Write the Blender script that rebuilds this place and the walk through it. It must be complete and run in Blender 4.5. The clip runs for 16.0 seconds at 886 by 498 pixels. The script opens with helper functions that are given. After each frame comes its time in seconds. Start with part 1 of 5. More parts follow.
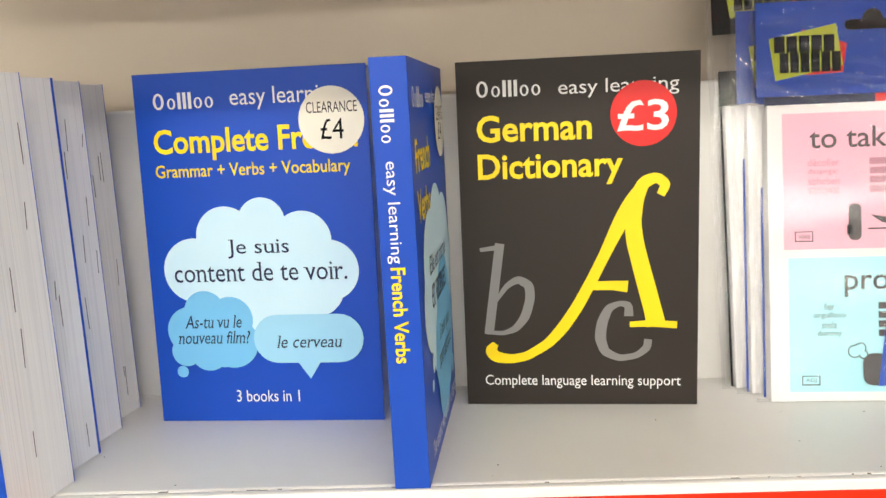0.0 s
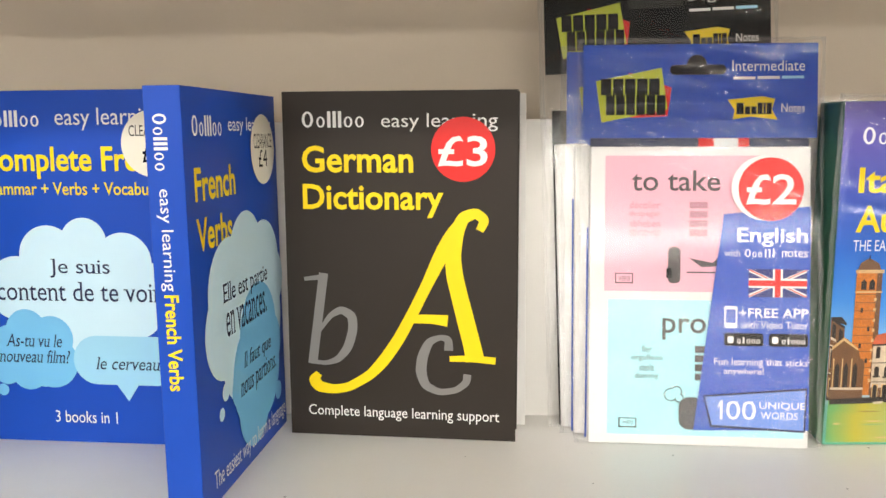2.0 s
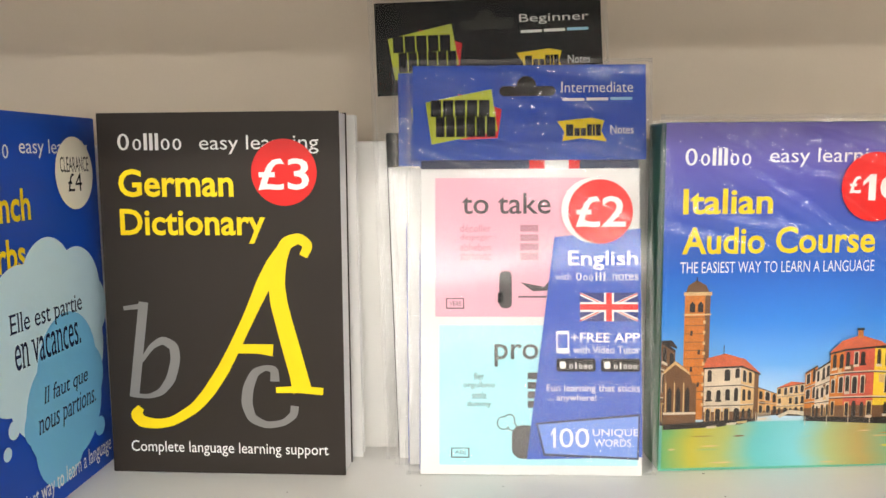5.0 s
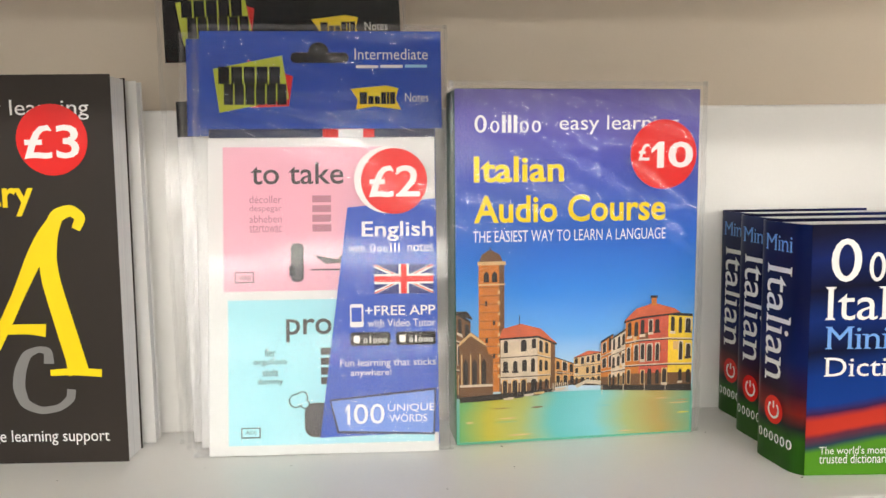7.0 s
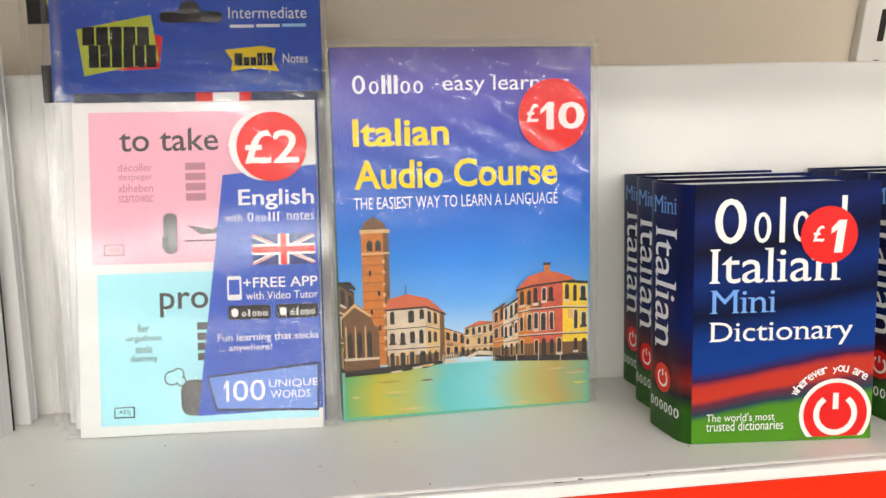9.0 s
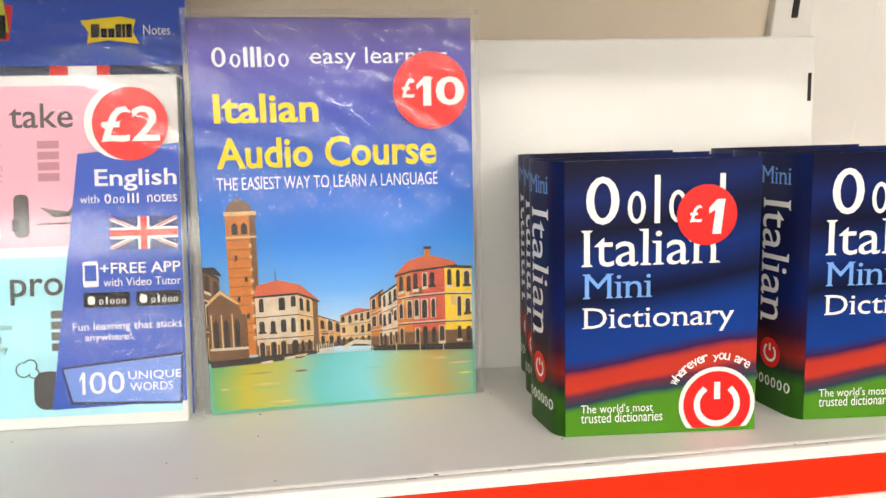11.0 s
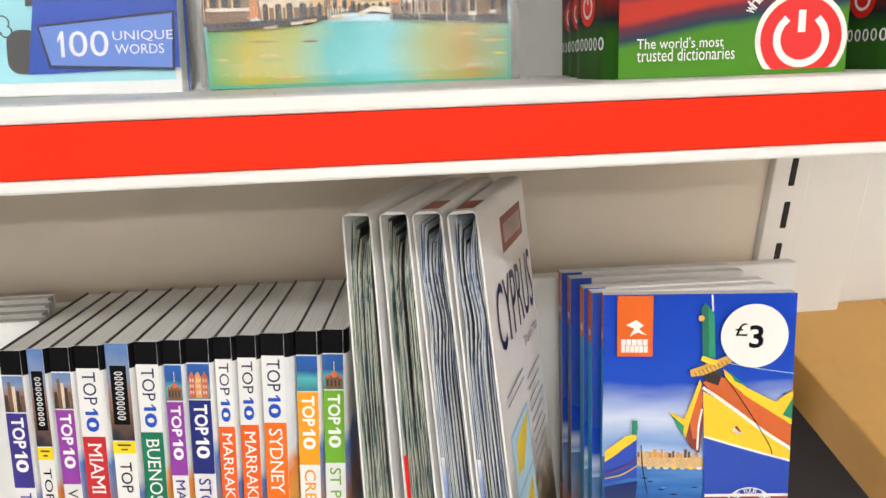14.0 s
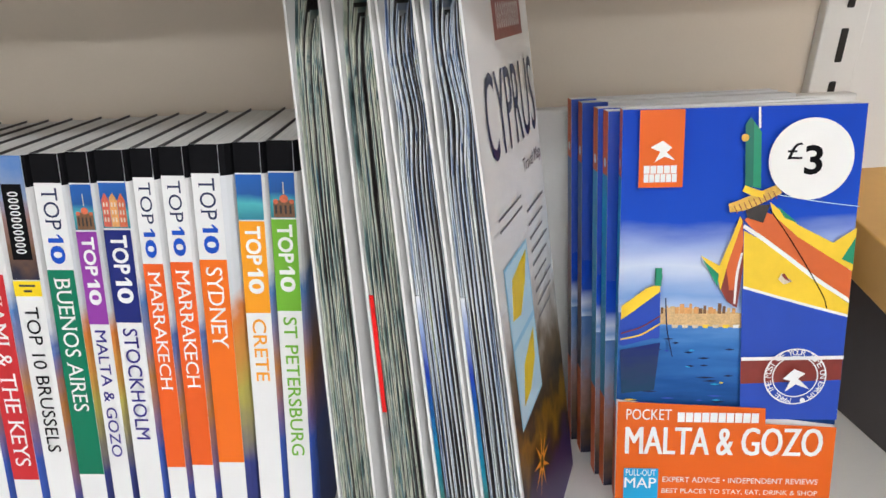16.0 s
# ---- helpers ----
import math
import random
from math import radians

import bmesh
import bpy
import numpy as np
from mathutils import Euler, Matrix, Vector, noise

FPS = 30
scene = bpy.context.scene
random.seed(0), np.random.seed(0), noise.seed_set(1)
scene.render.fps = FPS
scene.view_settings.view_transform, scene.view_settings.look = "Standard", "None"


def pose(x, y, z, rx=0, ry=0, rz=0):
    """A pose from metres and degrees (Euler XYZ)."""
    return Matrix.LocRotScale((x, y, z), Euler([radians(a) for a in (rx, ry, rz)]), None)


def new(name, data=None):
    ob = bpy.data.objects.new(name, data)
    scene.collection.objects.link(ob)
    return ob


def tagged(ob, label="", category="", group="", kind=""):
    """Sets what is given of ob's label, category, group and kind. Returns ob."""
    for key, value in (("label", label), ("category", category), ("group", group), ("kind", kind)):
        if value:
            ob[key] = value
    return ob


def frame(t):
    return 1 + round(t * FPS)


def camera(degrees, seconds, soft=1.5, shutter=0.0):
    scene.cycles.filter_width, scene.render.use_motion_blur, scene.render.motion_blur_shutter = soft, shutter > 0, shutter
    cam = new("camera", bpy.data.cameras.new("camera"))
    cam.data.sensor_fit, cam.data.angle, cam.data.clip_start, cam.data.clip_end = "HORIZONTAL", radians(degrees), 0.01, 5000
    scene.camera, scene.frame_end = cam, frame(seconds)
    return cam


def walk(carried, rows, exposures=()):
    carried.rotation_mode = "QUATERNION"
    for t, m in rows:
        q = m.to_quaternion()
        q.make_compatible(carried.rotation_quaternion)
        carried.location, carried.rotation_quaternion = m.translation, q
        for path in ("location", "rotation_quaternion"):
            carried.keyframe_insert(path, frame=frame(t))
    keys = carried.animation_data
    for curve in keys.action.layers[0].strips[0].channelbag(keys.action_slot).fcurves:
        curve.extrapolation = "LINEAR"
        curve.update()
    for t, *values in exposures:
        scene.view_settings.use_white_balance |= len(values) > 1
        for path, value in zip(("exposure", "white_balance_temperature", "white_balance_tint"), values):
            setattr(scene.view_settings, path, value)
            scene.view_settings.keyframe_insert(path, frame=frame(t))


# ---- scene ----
cam = camera(57.8, 16.0)
METRES, EYE, TILT, LEAN, TURN = 0.61, 1.45, -23.3, 3.399, 1.844
ROWS = [
    (0.0, 0.0, 0.0, 0.0, 0.0, 0.0, -0.0),
    (0.5, 0.052, 0.0034, 0.0031, 0.68, 0.31, -1.13),
    (1.0, 0.0977, -0.0038, 0.0037, 1.43, 0.65, -1.81),
    (1.5, 0.1334, -0.0036, 0.0078, 1.23, 1.13, -1.96),
    (2.0, 0.1611, -0.0017, 0.013, -0.39, 1.45, -2.21),
    (2.5, 0.189, 0.0018, 0.0162, -1.27, 1.92, -2.2),
    (3.0, 0.2162, 0.0071, 0.0178, -2.77, 2.35, -1.97),
    (3.5, 0.2376, 0.0092, 0.0178, -2.71, 2.79, -1.76),
    (6.0, 0.3365, 0.0268, 0.0049, -5.52, 3.61, -0.74),
    (6.5, 0.3774, 0.031, -0.0047, -8.42, 3.75, -0.44),
    (7.0, 0.4028, 0.0289, -0.0081, -8.47, 3.78, -0.51),
    (7.5, 0.4215, 0.0334, -0.012, -8.33, 2.88, -0.43),
    (8.0, 0.441, 0.0413, -0.0118, -9.24, 2.3, -0.23),
    (8.5, 0.4621, 0.0429, -0.0137, -9.52, 2.32, -0.07),
    (9.0, 0.4882, 0.0453, -0.0155, -9.89, 2.25, 0.42),
    (11.5, 0.6023, 0.0709, -0.0281, -11.44, 1.68, 0.64),
    (12.0, 0.6115, 0.0804, -0.0448, -12.88, 1.6, 1.03),
    (12.5, 0.6037, 0.0932, -0.0951, -12.38, -0.72, 1.16),
    (13.0, 0.6028, 0.1017, -0.136, -10.94, -3.33, 0.91),
    (13.5, 0.6001, 0.1195, -0.1797, -9.75, -3.29, 0.67),
    (14.0, 0.5999, 0.1484, -0.2199, -8.6, -3.01, 0.58),
    (14.5, 0.5981, 0.1908, -0.2547, -7.42, -2.59, 0.21),
    (15.0, 0.6218, 0.2325, -0.2717, -6.5, -2.48, 0.24),
    (15.5, 0.6384, 0.2595, -0.3007, -7.34, -4.11, 0.4),
    (16.0, 0.6433, 0.2703, -0.3195, -7.48, -7.71, 0.82),
]
EXPOSURES = [(0.0, -0.08, 6650, 10), (3.5, -0.12, 6650, 10), (6.0, -0.22, 6500, 10), (7.0, -0.34, 6500, 10), (9.0, -0.30, 6400, 10), (11.5, -0.16, 6650, 10), (13.0, -0.32, 6250, 10), (14.5, -0.34, 6200, 10), (15.5, -0.38, 5800, 10), (16.0, -0.48, 5800, 10)]
walk(cam, [(t, pose(0, 0, EYE, TILT, LEAN, TURN) @ pose(METRES * x, METRES * y, METRES * z, 90 + pitch, roll, yaw)) for t, x, y, z, yaw, pitch, roll in ROWS], EXPOSURES)

# ---- light: a shop ceiling with rows of bright panels ----
world = bpy.data.worlds.new("world")
scene.world = world
world.use_nodes = True
world.node_tree.nodes["Background"].inputs[0].default_value = (1.0, 0.97, 0.93, 1)
world.node_tree.nodes["Background"].inputs[1].default_value = 0.05
PANEL_GLOW = 40.0


# ---- materials ----
def material(name, colour, rough=0.5, grain=0.0, grain_scale=300.0, stain=0.0, stain_scale=8.0, metal=0.0, coat=0.0, spec=0.5, vary=0.0):
    """Paint, card, paper or metal: a base colour with fine grain, broad stains and relief."""
    m = bpy.data.materials.new(name)
    m.use_nodes = True
    nt = m.node_tree
    b = nt.nodes["Principled BSDF"]
    b.inputs["Roughness"].default_value = rough
    b.inputs["Metallic"].default_value = metal
    b.inputs["Coat Weight"].default_value = coat
    b.inputs["Coat Roughness"].default_value = 0.12
    b.inputs["Specular IOR Level"].default_value = spec
    b.inputs["Base Color"].default_value = (*colour, 1)
    last = None
    if grain or stain or vary:
        co = nt.nodes.new("ShaderNodeTexCoord")
        n1 = nt.nodes.new("ShaderNodeTexNoise")
        n1.inputs["Scale"].default_value = grain_scale
        n1.inputs["Detail"].default_value = 4
        n2 = nt.nodes.new("ShaderNodeTexNoise")
        n2.inputs["Scale"].default_value = stain_scale
        n2.inputs["Detail"].default_value = 6
        nt.links.new(co.outputs["Object"], n1.inputs["Vector"])
        nt.links.new(co.outputs["Object"], n2.inputs["Vector"])
        hsv = nt.nodes.new("ShaderNodeHueSaturation")
        hsv.inputs["Color"].default_value = (*colour, 1)
        ma = nt.nodes.new("ShaderNodeMath")
        ma.operation = "MULTIPLY_ADD"
        ma.inputs[1].default_value = 2 * grain
        ma.inputs[2].default_value = 1.0 - grain - stain
        nt.links.new(n1.outputs["Fac"], ma.inputs[0])
        mb = nt.nodes.new("ShaderNodeMath")
        mb.operation = "MULTIPLY_ADD"
        mb.inputs[1].default_value = 2 * stain
        nt.links.new(n2.outputs["Fac"], mb.inputs[0])
        nt.links.new(ma.outputs[0], mb.inputs[2])
        nt.links.new(mb.outputs[0], hsv.inputs["Value"])
        nt.links.new(hsv.outputs["Color"], b.inputs["Base Color"])
        if grain:
            bump = nt.nodes.new("ShaderNodeBump")
            bump.inputs["Strength"].default_value = min(1.0, grain * 4)
            bump.inputs["Distance"].default_value = 0.0004
            nt.links.new(n1.outputs["Fac"], bump.inputs["Height"])
            nt.links.new(bump.outputs["Normal"], b.inputs["Normal"])
    return m


SHELF_WHITE = material("shelf_white", (0.78, 0.77, 0.74), 0.38, 0.02, 500, 0.05, 14)
PANEL_CREAM = material("panel_cream", (0.70, 0.615, 0.505), 0.6, 0.02, 600, 0.04, 9, spec=0.3)
STRIP_RED = material("strip_red", (0.80, 0.022, 0.002), 0.55, 0.01, 300, 0.04, 20, spec=0.15)
SCUFF = material("scuff_grey", (0.12, 0.11, 0.10), 0.8, 0.2, 900)
SLOT_DARK = material("slot_dark", (0.02, 0.018, 0.016), 0.8)
WOOD = material("wood", (0.60, 0.335, 0.085), 0.45, 0.05, 120, 0.12, 7)
WALL_DIM = material("dim_side_wall", (0.22, 0.20, 0.18), 0.7, 0.1, 6, 0.2, 1.5)
DARK_PANEL = material("dark_panel", (0.075, 0.068, 0.075), 0.6, 0.05, 200, 0.1, 6)
# the floor is unseen; its colour is lightened to bounce light upwards
FLOOR = material("floor_vinyl", (0.50, 0.48, 0.45), 0.4, 0.06, 60, 0.06, 2)
WALL = material("wall_paint", (0.70, 0.69, 0.66), 0.7, 0.03, 80, 0.03, 1)
BLUE = material("cover_blue", (0.009, 0.068, 0.45), 0.36, 0.0, 300, 0.04, 12, spec=0.22)
BLACK = material("cover_charcoal", (0.030, 0.024, 0.020), 0.45, 0.0, 300, 0.06, 12, spec=0.2)


# ---- building blocks ----
def link_mesh(name, bm, mat, parent=None, label="", smooth=False):
    me = bpy.data.meshes.new(name)
    bm.to_mesh(me)
    bm.free()
    for m in (mat if isinstance(mat, (list, tuple)) else [mat]):
        me.materials.append(m)
    if smooth:
        for p in me.polygons:
            p.use_smooth = True
    ob = new(name, me)
    if parent:
        ob.parent = parent
    if label:
        ob["label"] = label
    return ob


def part(name, bm, mat, parent, label="", smooth=False):
    return link_mesh(name, bm, mat, parent, label, smooth)


def box(x0, y0, z0, x1, y1, z1, bevel=0.0, seg=2):
    bm = bmesh.new()
    bmesh.ops.create_cube(bm, size=1)
    bmesh.ops.scale(bm, vec=(x1 - x0, y1 - y0, z1 - z0), verts=bm.verts)
    bmesh.ops.translate(bm, vec=((x0 + x1) / 2, (y0 + y1) / 2, (z0 + z1) / 2), verts=bm.verts)
    if bevel:
        bmesh.ops.bevel(bm, geom=bm.edges[:], offset=bevel, segments=seg, affect="EDGES", profile=0.5)
    return bm


def thing(name, m, label, category, group="", kind=""):
    ob = new(name)
    ob.matrix_world = m
    return tagged(ob, label, category, group, kind)


# ---- the plan: tilted shelves on slotted uprights, 0.32 m apart ----
SLOPE = 13.45
UPPER = pose(0, 0.302, 1.1981, -SLOPE)
LOWER = pose(0, 0.302, 0.8781, -SLOPE)
TOP = pose(0, 0.302, 1.5181, -SLOPE)
X0, X1 = -0.365, 0.6355
DEPTH, BACK = 0.140, 0.184
PANEL_Y = 0.540


def shelf(name, m, x0, xr, label, x1=X1, front=0.0):
    """A sheet-metal shelf: tray, back upstand, rolled front lip, ticket strip."""
    s = thing(name, m, label, "shelf", "sloping shelves of the bay")
    part("tray", box(x0, front + 0.003, -0.020, xr, DEPTH, 0.0, 0.0015), SHELF_WHITE, s)
    part("upstand", box(x0, DEPTH, -0.020, x1, DEPTH + 0.012, BACK, 0.0015), SHELF_WHITE, s)
    part("front_lip", box(x0, front - 0.002, -0.0062, xr, front + 0.0032, -0.0002, 0.0015), SHELF_WHITE, s)
    part("ticket_strip", box(x0, front - 0.0012, -0.0239, xr, front + 0.0028, -0.0064, 0.0004), STRIP_RED, s, "bright red ticket strip")
    part("lower_lip", box(x0, front - 0.002, -0.0285, xr, front + 0.008, -0.0241, 0.0012), SHELF_WHITE, s)
    rnd = random.Random(round(m.translation.z * 100))
    for _ in range(26):
        sx, sl = rnd.uniform(x0 + 0.05, xr - 0.03), rnd.choice((0.001, 0.0015, 0.002, 0.004, 0.007))
        sv = rnd.uniform(0.0004, 0.0030)
        part("scuff", box(sx, sv, -0.0006, sx + sl, sv + rnd.uniform(0.0003, 0.0007), 0.00004 - 0.0002 * (sv < 0.0032)), SCUFF, s, "worn paint")
    for _ in range(22):
        sx, sv, sl = rnd.uniform(x0 + 0.05, xr - 0.05), rnd.uniform(0.008, DEPTH - 0.02), rnd.uniform(0.0004, 0.0011)
        part("speck", box(sx, sv, -0.0004, sx + sl, sv + sl * 0.7, 0.00012), SCUFF, s)
    part("hook_slot", box(x1 - 0.0045, DEPTH - 0.0004, 0.147, x1 - 0.0025, DEPTH + 0.004, 0.163), SLOT_DARK, s, "narrow dark slot")
    return s


shelf("book_shelf", UPPER, X0, 0.660, "white sloping metal book shelf with red front strip")
shelf("book_shelf", LOWER, X0, X1, "lower white sloping metal shelf with red front strip")
# out of view; its front is pushed out to shade the upper panel
shelf("book_shelf", TOP, X0, X1, "topmost white sloping metal shelf over the books", front=-0.07)

CEILING = 2.75
# back panel, floor, walls, ceiling
tagged(link_mesh("wall_back_panel", box(X0, PANEL_Y, 0.0, 0.637, PANEL_Y + 0.02, 2.1, 0.001), PANEL_CREAM), "cream back panel of the shelving bay", "panel", kind="structure")
tagged(link_mesh("floor", box(-3.2, -13, -0.1, 3.4, 1.0, 0.0), FLOOR), "grey vinyl shop floor", "floor", kind="structure")
tagged(link_mesh("ceiling", box(-3.2, -13, CEILING, 3.4, 1.0, CEILING + 0.1), WALL), "white shop ceiling", "ceiling", kind="structure")
# unseen wall added as a pale reflector, filling light in under the shelves
tagged(link_mesh("wall_behind", box(-3.2, -13.1, 0, 3.4, -13, CEILING), WALL), "unseen far wall, kept white to throw fill light", "wall", kind="structure")
# unseen side walls, coloured dark so little light comes in sideways
tagged(link_mesh("wall_left", box(-3.3, -13, 0, -3.2, 0.9, CEILING), WALL_DIM), "unseen side wall, kept dark to limit side light", "wall", kind="structure")
tagged(link_mesh("wall_right", box(3.4, -13, 0, 3.5, 0.9, CEILING), WALL_DIM), "unseen side wall, kept dark to limit side light", "wall", kind="structure")
tagged(link_mesh("wall_back", box(-3.2, 0.9, 0, 3.4, 1.0, CEILING), WALL), "white shop wall behind the shelving", "wall", kind="structure")

GLOW = bpy.data.materials.new("lamp_glow")
GLOW.use_nodes = True
em = GLOW.node_tree.nodes.new("ShaderNodeEmission")
em.inputs[0].default_value = (1.0, 0.95, 0.88, 1)
em.inputs[1].default_value = PANEL_GLOW
GLOW.node_tree.links.new(em.outputs[0], GLOW.node_tree.nodes["Material Output"].inputs[0])


def ceiling_light(x, y):
    lamp = thing("ceiling_light", pose(x, y, CEILING), "long white ceiling light strip, switched on", "light", "ceiling lights")
    part("frame", box(-0.66, -0.10, -0.03, 0.66, 0.10, 0.0, 0.004), WALL, lamp)
    part("diffuser", box(-0.65, -0.075, -0.034, 0.65, 0.075, -0.031), GLOW, lamp)


for y in (-1.4, -3.0, -4.6, -6.2, -7.8, -9.4):
    for x in (-1.70, -0.35, 1.00, 2.35):
        ceiling_light(x, y)


def upright(x0, x1):
    """A slotted steel post."""
    u = thing("slotted_upright", pose(0, 0, 0), "white slotted steel shelving upright", "upright", "uprights of the bay")
    part("post", box(x0, 0.533, 0, x1, 0.570, 2.1, 0.001), SHELF_WHITE, u)
    for k in range(-22, 18):
        z = 1.077 - 0.0325 * k
        part("slot", box(0.649, 0.5322, z - 0.0205, 0.6535, 0.535, z, 0.0006, 1), SLOT_DARK, u)
    return u


upright(0.637, 0.664)



# ---- printed inks, stickers and photographs ----
def ink(name, colour, rough=0.36):
    return material(name, colour, rough, 0.0, 300, 0.03, 25, spec=0.28)


INK_WHITE = ink("ink_white", (0.82, 0.82, 0.80))
INK_YELLOW = ink("ink_yellow", (0.88, 0.65, 0.008))
INK_PALE = ink("ink_pale_blue", (0.55, 0.77, 0.89))
INK_SKY = ink("ink_sky_blue", (0.17, 0.50, 0.80))
INK_SKY2 = ink("ink_soft_blue", (0.16, 0.36, 0.78))
INK_BUBBLE = ink("ink_bubble_blue", (0.32, 0.63, 0.83))
INK_NAVY = ink("ink_navy", (0.012, 0.022, 0.075))
INK_BLACK = material("ink_black", (0.005, 0.005, 0.006), 0.5, 0.0, 300, 0.03, 25, spec=0.06)
INK_GREY = ink("ink_grey", (0.21, 0.205, 0.20))
INK_GREY_DARK = ink("ink_dark_grey", (0.065, 0.06, 0.06))
INK_ROSE = ink("ink_rose", (0.45, 0.22, 0.27))
STICKER_RED = ink("sticker_red", (0.72, 0.014, 0.012), 0.3)
STICKER_CREAM = ink("sticker_cream", (0.80, 0.77, 0.66), 0.45)
STICKER_WHITE = ink("sticker_white", (0.83, 0.82, 0.78), 0.4)
CARD_PINK = ink("card_pink", (0.80, 0.44, 0.53), 0.6)
CARD_AQUA = ink("card_aqua", (0.40, 0.74, 0.81), 0.6)
CARD_BLUE = ink("card_blue", (0.012, 0.075, 0.47))
BANNER_BLUE = ink("banner_blue", (0.14, 0.26, 0.66))
CARD_WHITE = ink("card_white", (0.75, 0.745, 0.73), 0.6)
FLAG_BLUE = ink("flag_blue", (0.012, 0.02, 0.16))
LIME = ink("ink_lime", (0.50, 0.56, 0.03))
PIC_BROWN = material("photo_brown", (0.17, 0.08, 0.03), 0.36, 0.38, 1100, 0.32, 170)
PIC_BRICK = material("photo_brick", (0.60, 0.19, 0.02), 0.36, 0.38, 1100, 0.32, 170)
PIC_TERRACOTTA = material("photo_terracotta", (0.62, 0.13, 0.05), 0.36, 0.38, 1100, 0.32, 170)
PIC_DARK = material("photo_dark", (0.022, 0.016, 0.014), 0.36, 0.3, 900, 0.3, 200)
PIC_CREAM = material("photo_cream", (0.66, 0.56, 0.42), 0.36, 0.38, 1100, 0.32, 170)
PIC_ORANGE = material("photo_orange", (0.68, 0.33, 0.10), 0.36, 0.38, 1100, 0.32, 170)
PIC_SAND = material("photo_sand", (0.68, 0.45, 0.20), 0.36, 0.38, 1100, 0.32, 170)
PIC_RED = material("photo_red", (0.60, 0.10, 0.055), 0.36, 0.38, 1100, 0.32, 170)
PIC_YELLOW = material("photo_yellow", (0.86, 0.62, 0.04), 0.36, 0.15, 800, 0.2, 200)
PIC_CYAN = ink("photo_cyan", (0.03, 0.34, 0.62))
BOAT_BLUE = material("boat_blue", (0.014, 0.06, 0.42), 0.36, 0.03, 200, 0.1, 60)
BOAT_YELLOW = material("boat_yellow", (0.86, 0.58, 0.02), 0.36, 0.05, 300, 0.1, 80)
BOAT_ORANGE = material("boat_orange", (0.62, 0.12, 0.02), 0.36, 0.05, 300, 0.1, 80)
BOAT_GREEN = material("boat_green", (0.015, 0.26, 0.13), 0.36, 0.05, 300, 0.1, 80)
BOAT_GREEN_DARK = material("boat_dark_green", (0.008, 0.14, 0.09), 0.36, 0.08, 300, 0.15, 80)
BOAT_ROPE = material("boat_rope", (0.66, 0.40, 0.06), 0.4, 0.3, 700, 0.2, 200)
BOAT_MAROON = material("boat_maroon", (0.22, 0.03, 0.02), 0.36, 0.1, 300, 0.2, 80)
COVER_ORANGE = ink("cover_orange", (0.72, 0.125, 0.008))


def gradient(name, stops, along=(0, 0, 1), wobble=0.0, scale=20.0, rough=0.34, coat=0.0, squash=(1, 1, 1), shift=0.0):
    """A printed photograph or colour wash: a ramp across the sheet, bent by noise."""
    m = bpy.data.materials.new(name)
    m.use_nodes = True
    nt = m.node_tree
    b = nt.nodes["Principled BSDF"]
    b.inputs["Roughness"].default_value = rough
    b.inputs["Coat Weight"].default_value = coat
    b.inputs["Specular IOR Level"].default_value = 0.12
    co = nt.nodes.new("ShaderNodeTexCoord")
    dot = nt.nodes.new("ShaderNodeVectorMath")
    dot.operation = "DOT_PRODUCT"
    dot.inputs[1].default_value = along
    nt.links.new(co.outputs["Generated"], dot.inputs[0])
    mp = nt.nodes.new("ShaderNodeMapping")
    mp.inputs["Scale"].default_value = squash
    nt.links.new(co.outputs["Object"], mp.inputs["Vector"])
    n = nt.nodes.new("ShaderNodeTexNoise")
    n.inputs["Scale"].default_value = scale
    n.inputs["Detail"].default_value = 5
    nt.links.new(mp.outputs[0], n.inputs["Vector"])
    ma = nt.nodes.new("ShaderNodeMath")
    ma.operation = "MULTIPLY_ADD"
    ma.inputs[1].default_value = wobble
    nt.links.new(n.outputs["Fac"], ma.inputs[0])
    nt.links.new(dot.outputs["Value"], ma.inputs[2])
    off = nt.nodes.new("ShaderNodeMath")
    off.operation = "ADD"
    off.inputs[1].default_value = shift - wobble * 0.5
    nt.links.new(ma.outputs[0], off.inputs[0])
    r = nt.nodes.new("ShaderNodeValToRGB")
    while len(r.color_ramp.elements) < len(stops):
        r.color_ramp.elements.new(0.5)
    for e, (pos, c) in zip(r.color_ramp.elements, stops):
        e.position = pos
        e.color = (*c, 1)
    nt.links.new(off.outputs[0], r.inputs[0])
    nt.links.new(r.outputs[0], b.inputs["Base Color"])
    return m


PIC_VENICE = gradient("photo_canal", [(0.0, (0.12, 0.42, 0.30)), (0.12, (0.16, 0.42, 0.36)), (0.16, (0.55, 0.72, 0.86)), (0.22, (0.46, 0.68, 0.88)),
                                      (0.32, (0.17, 0.44, 0.82)), (0.44, (0.055, 0.27, 0.72)), (0.58, (0.03, 0.15, 0.56)), (0.74, (0.065, 0.11, 0.46)), (0.88, (0.12, 0.11, 0.42)), (1.0, (0.16, 0.13, 0.42))], wobble=0.06, scale=9, squash=(1, 1, 4))
PIC_CANAL_TEAL = material("photo_canal_teal", (0.13, 0.48, 0.52), 0.36, 0.1, 500)
PIC_CANAL_GREEN = material("photo_canal_green", (0.26, 0.42, 0.16), 0.36, 0.1, 500)
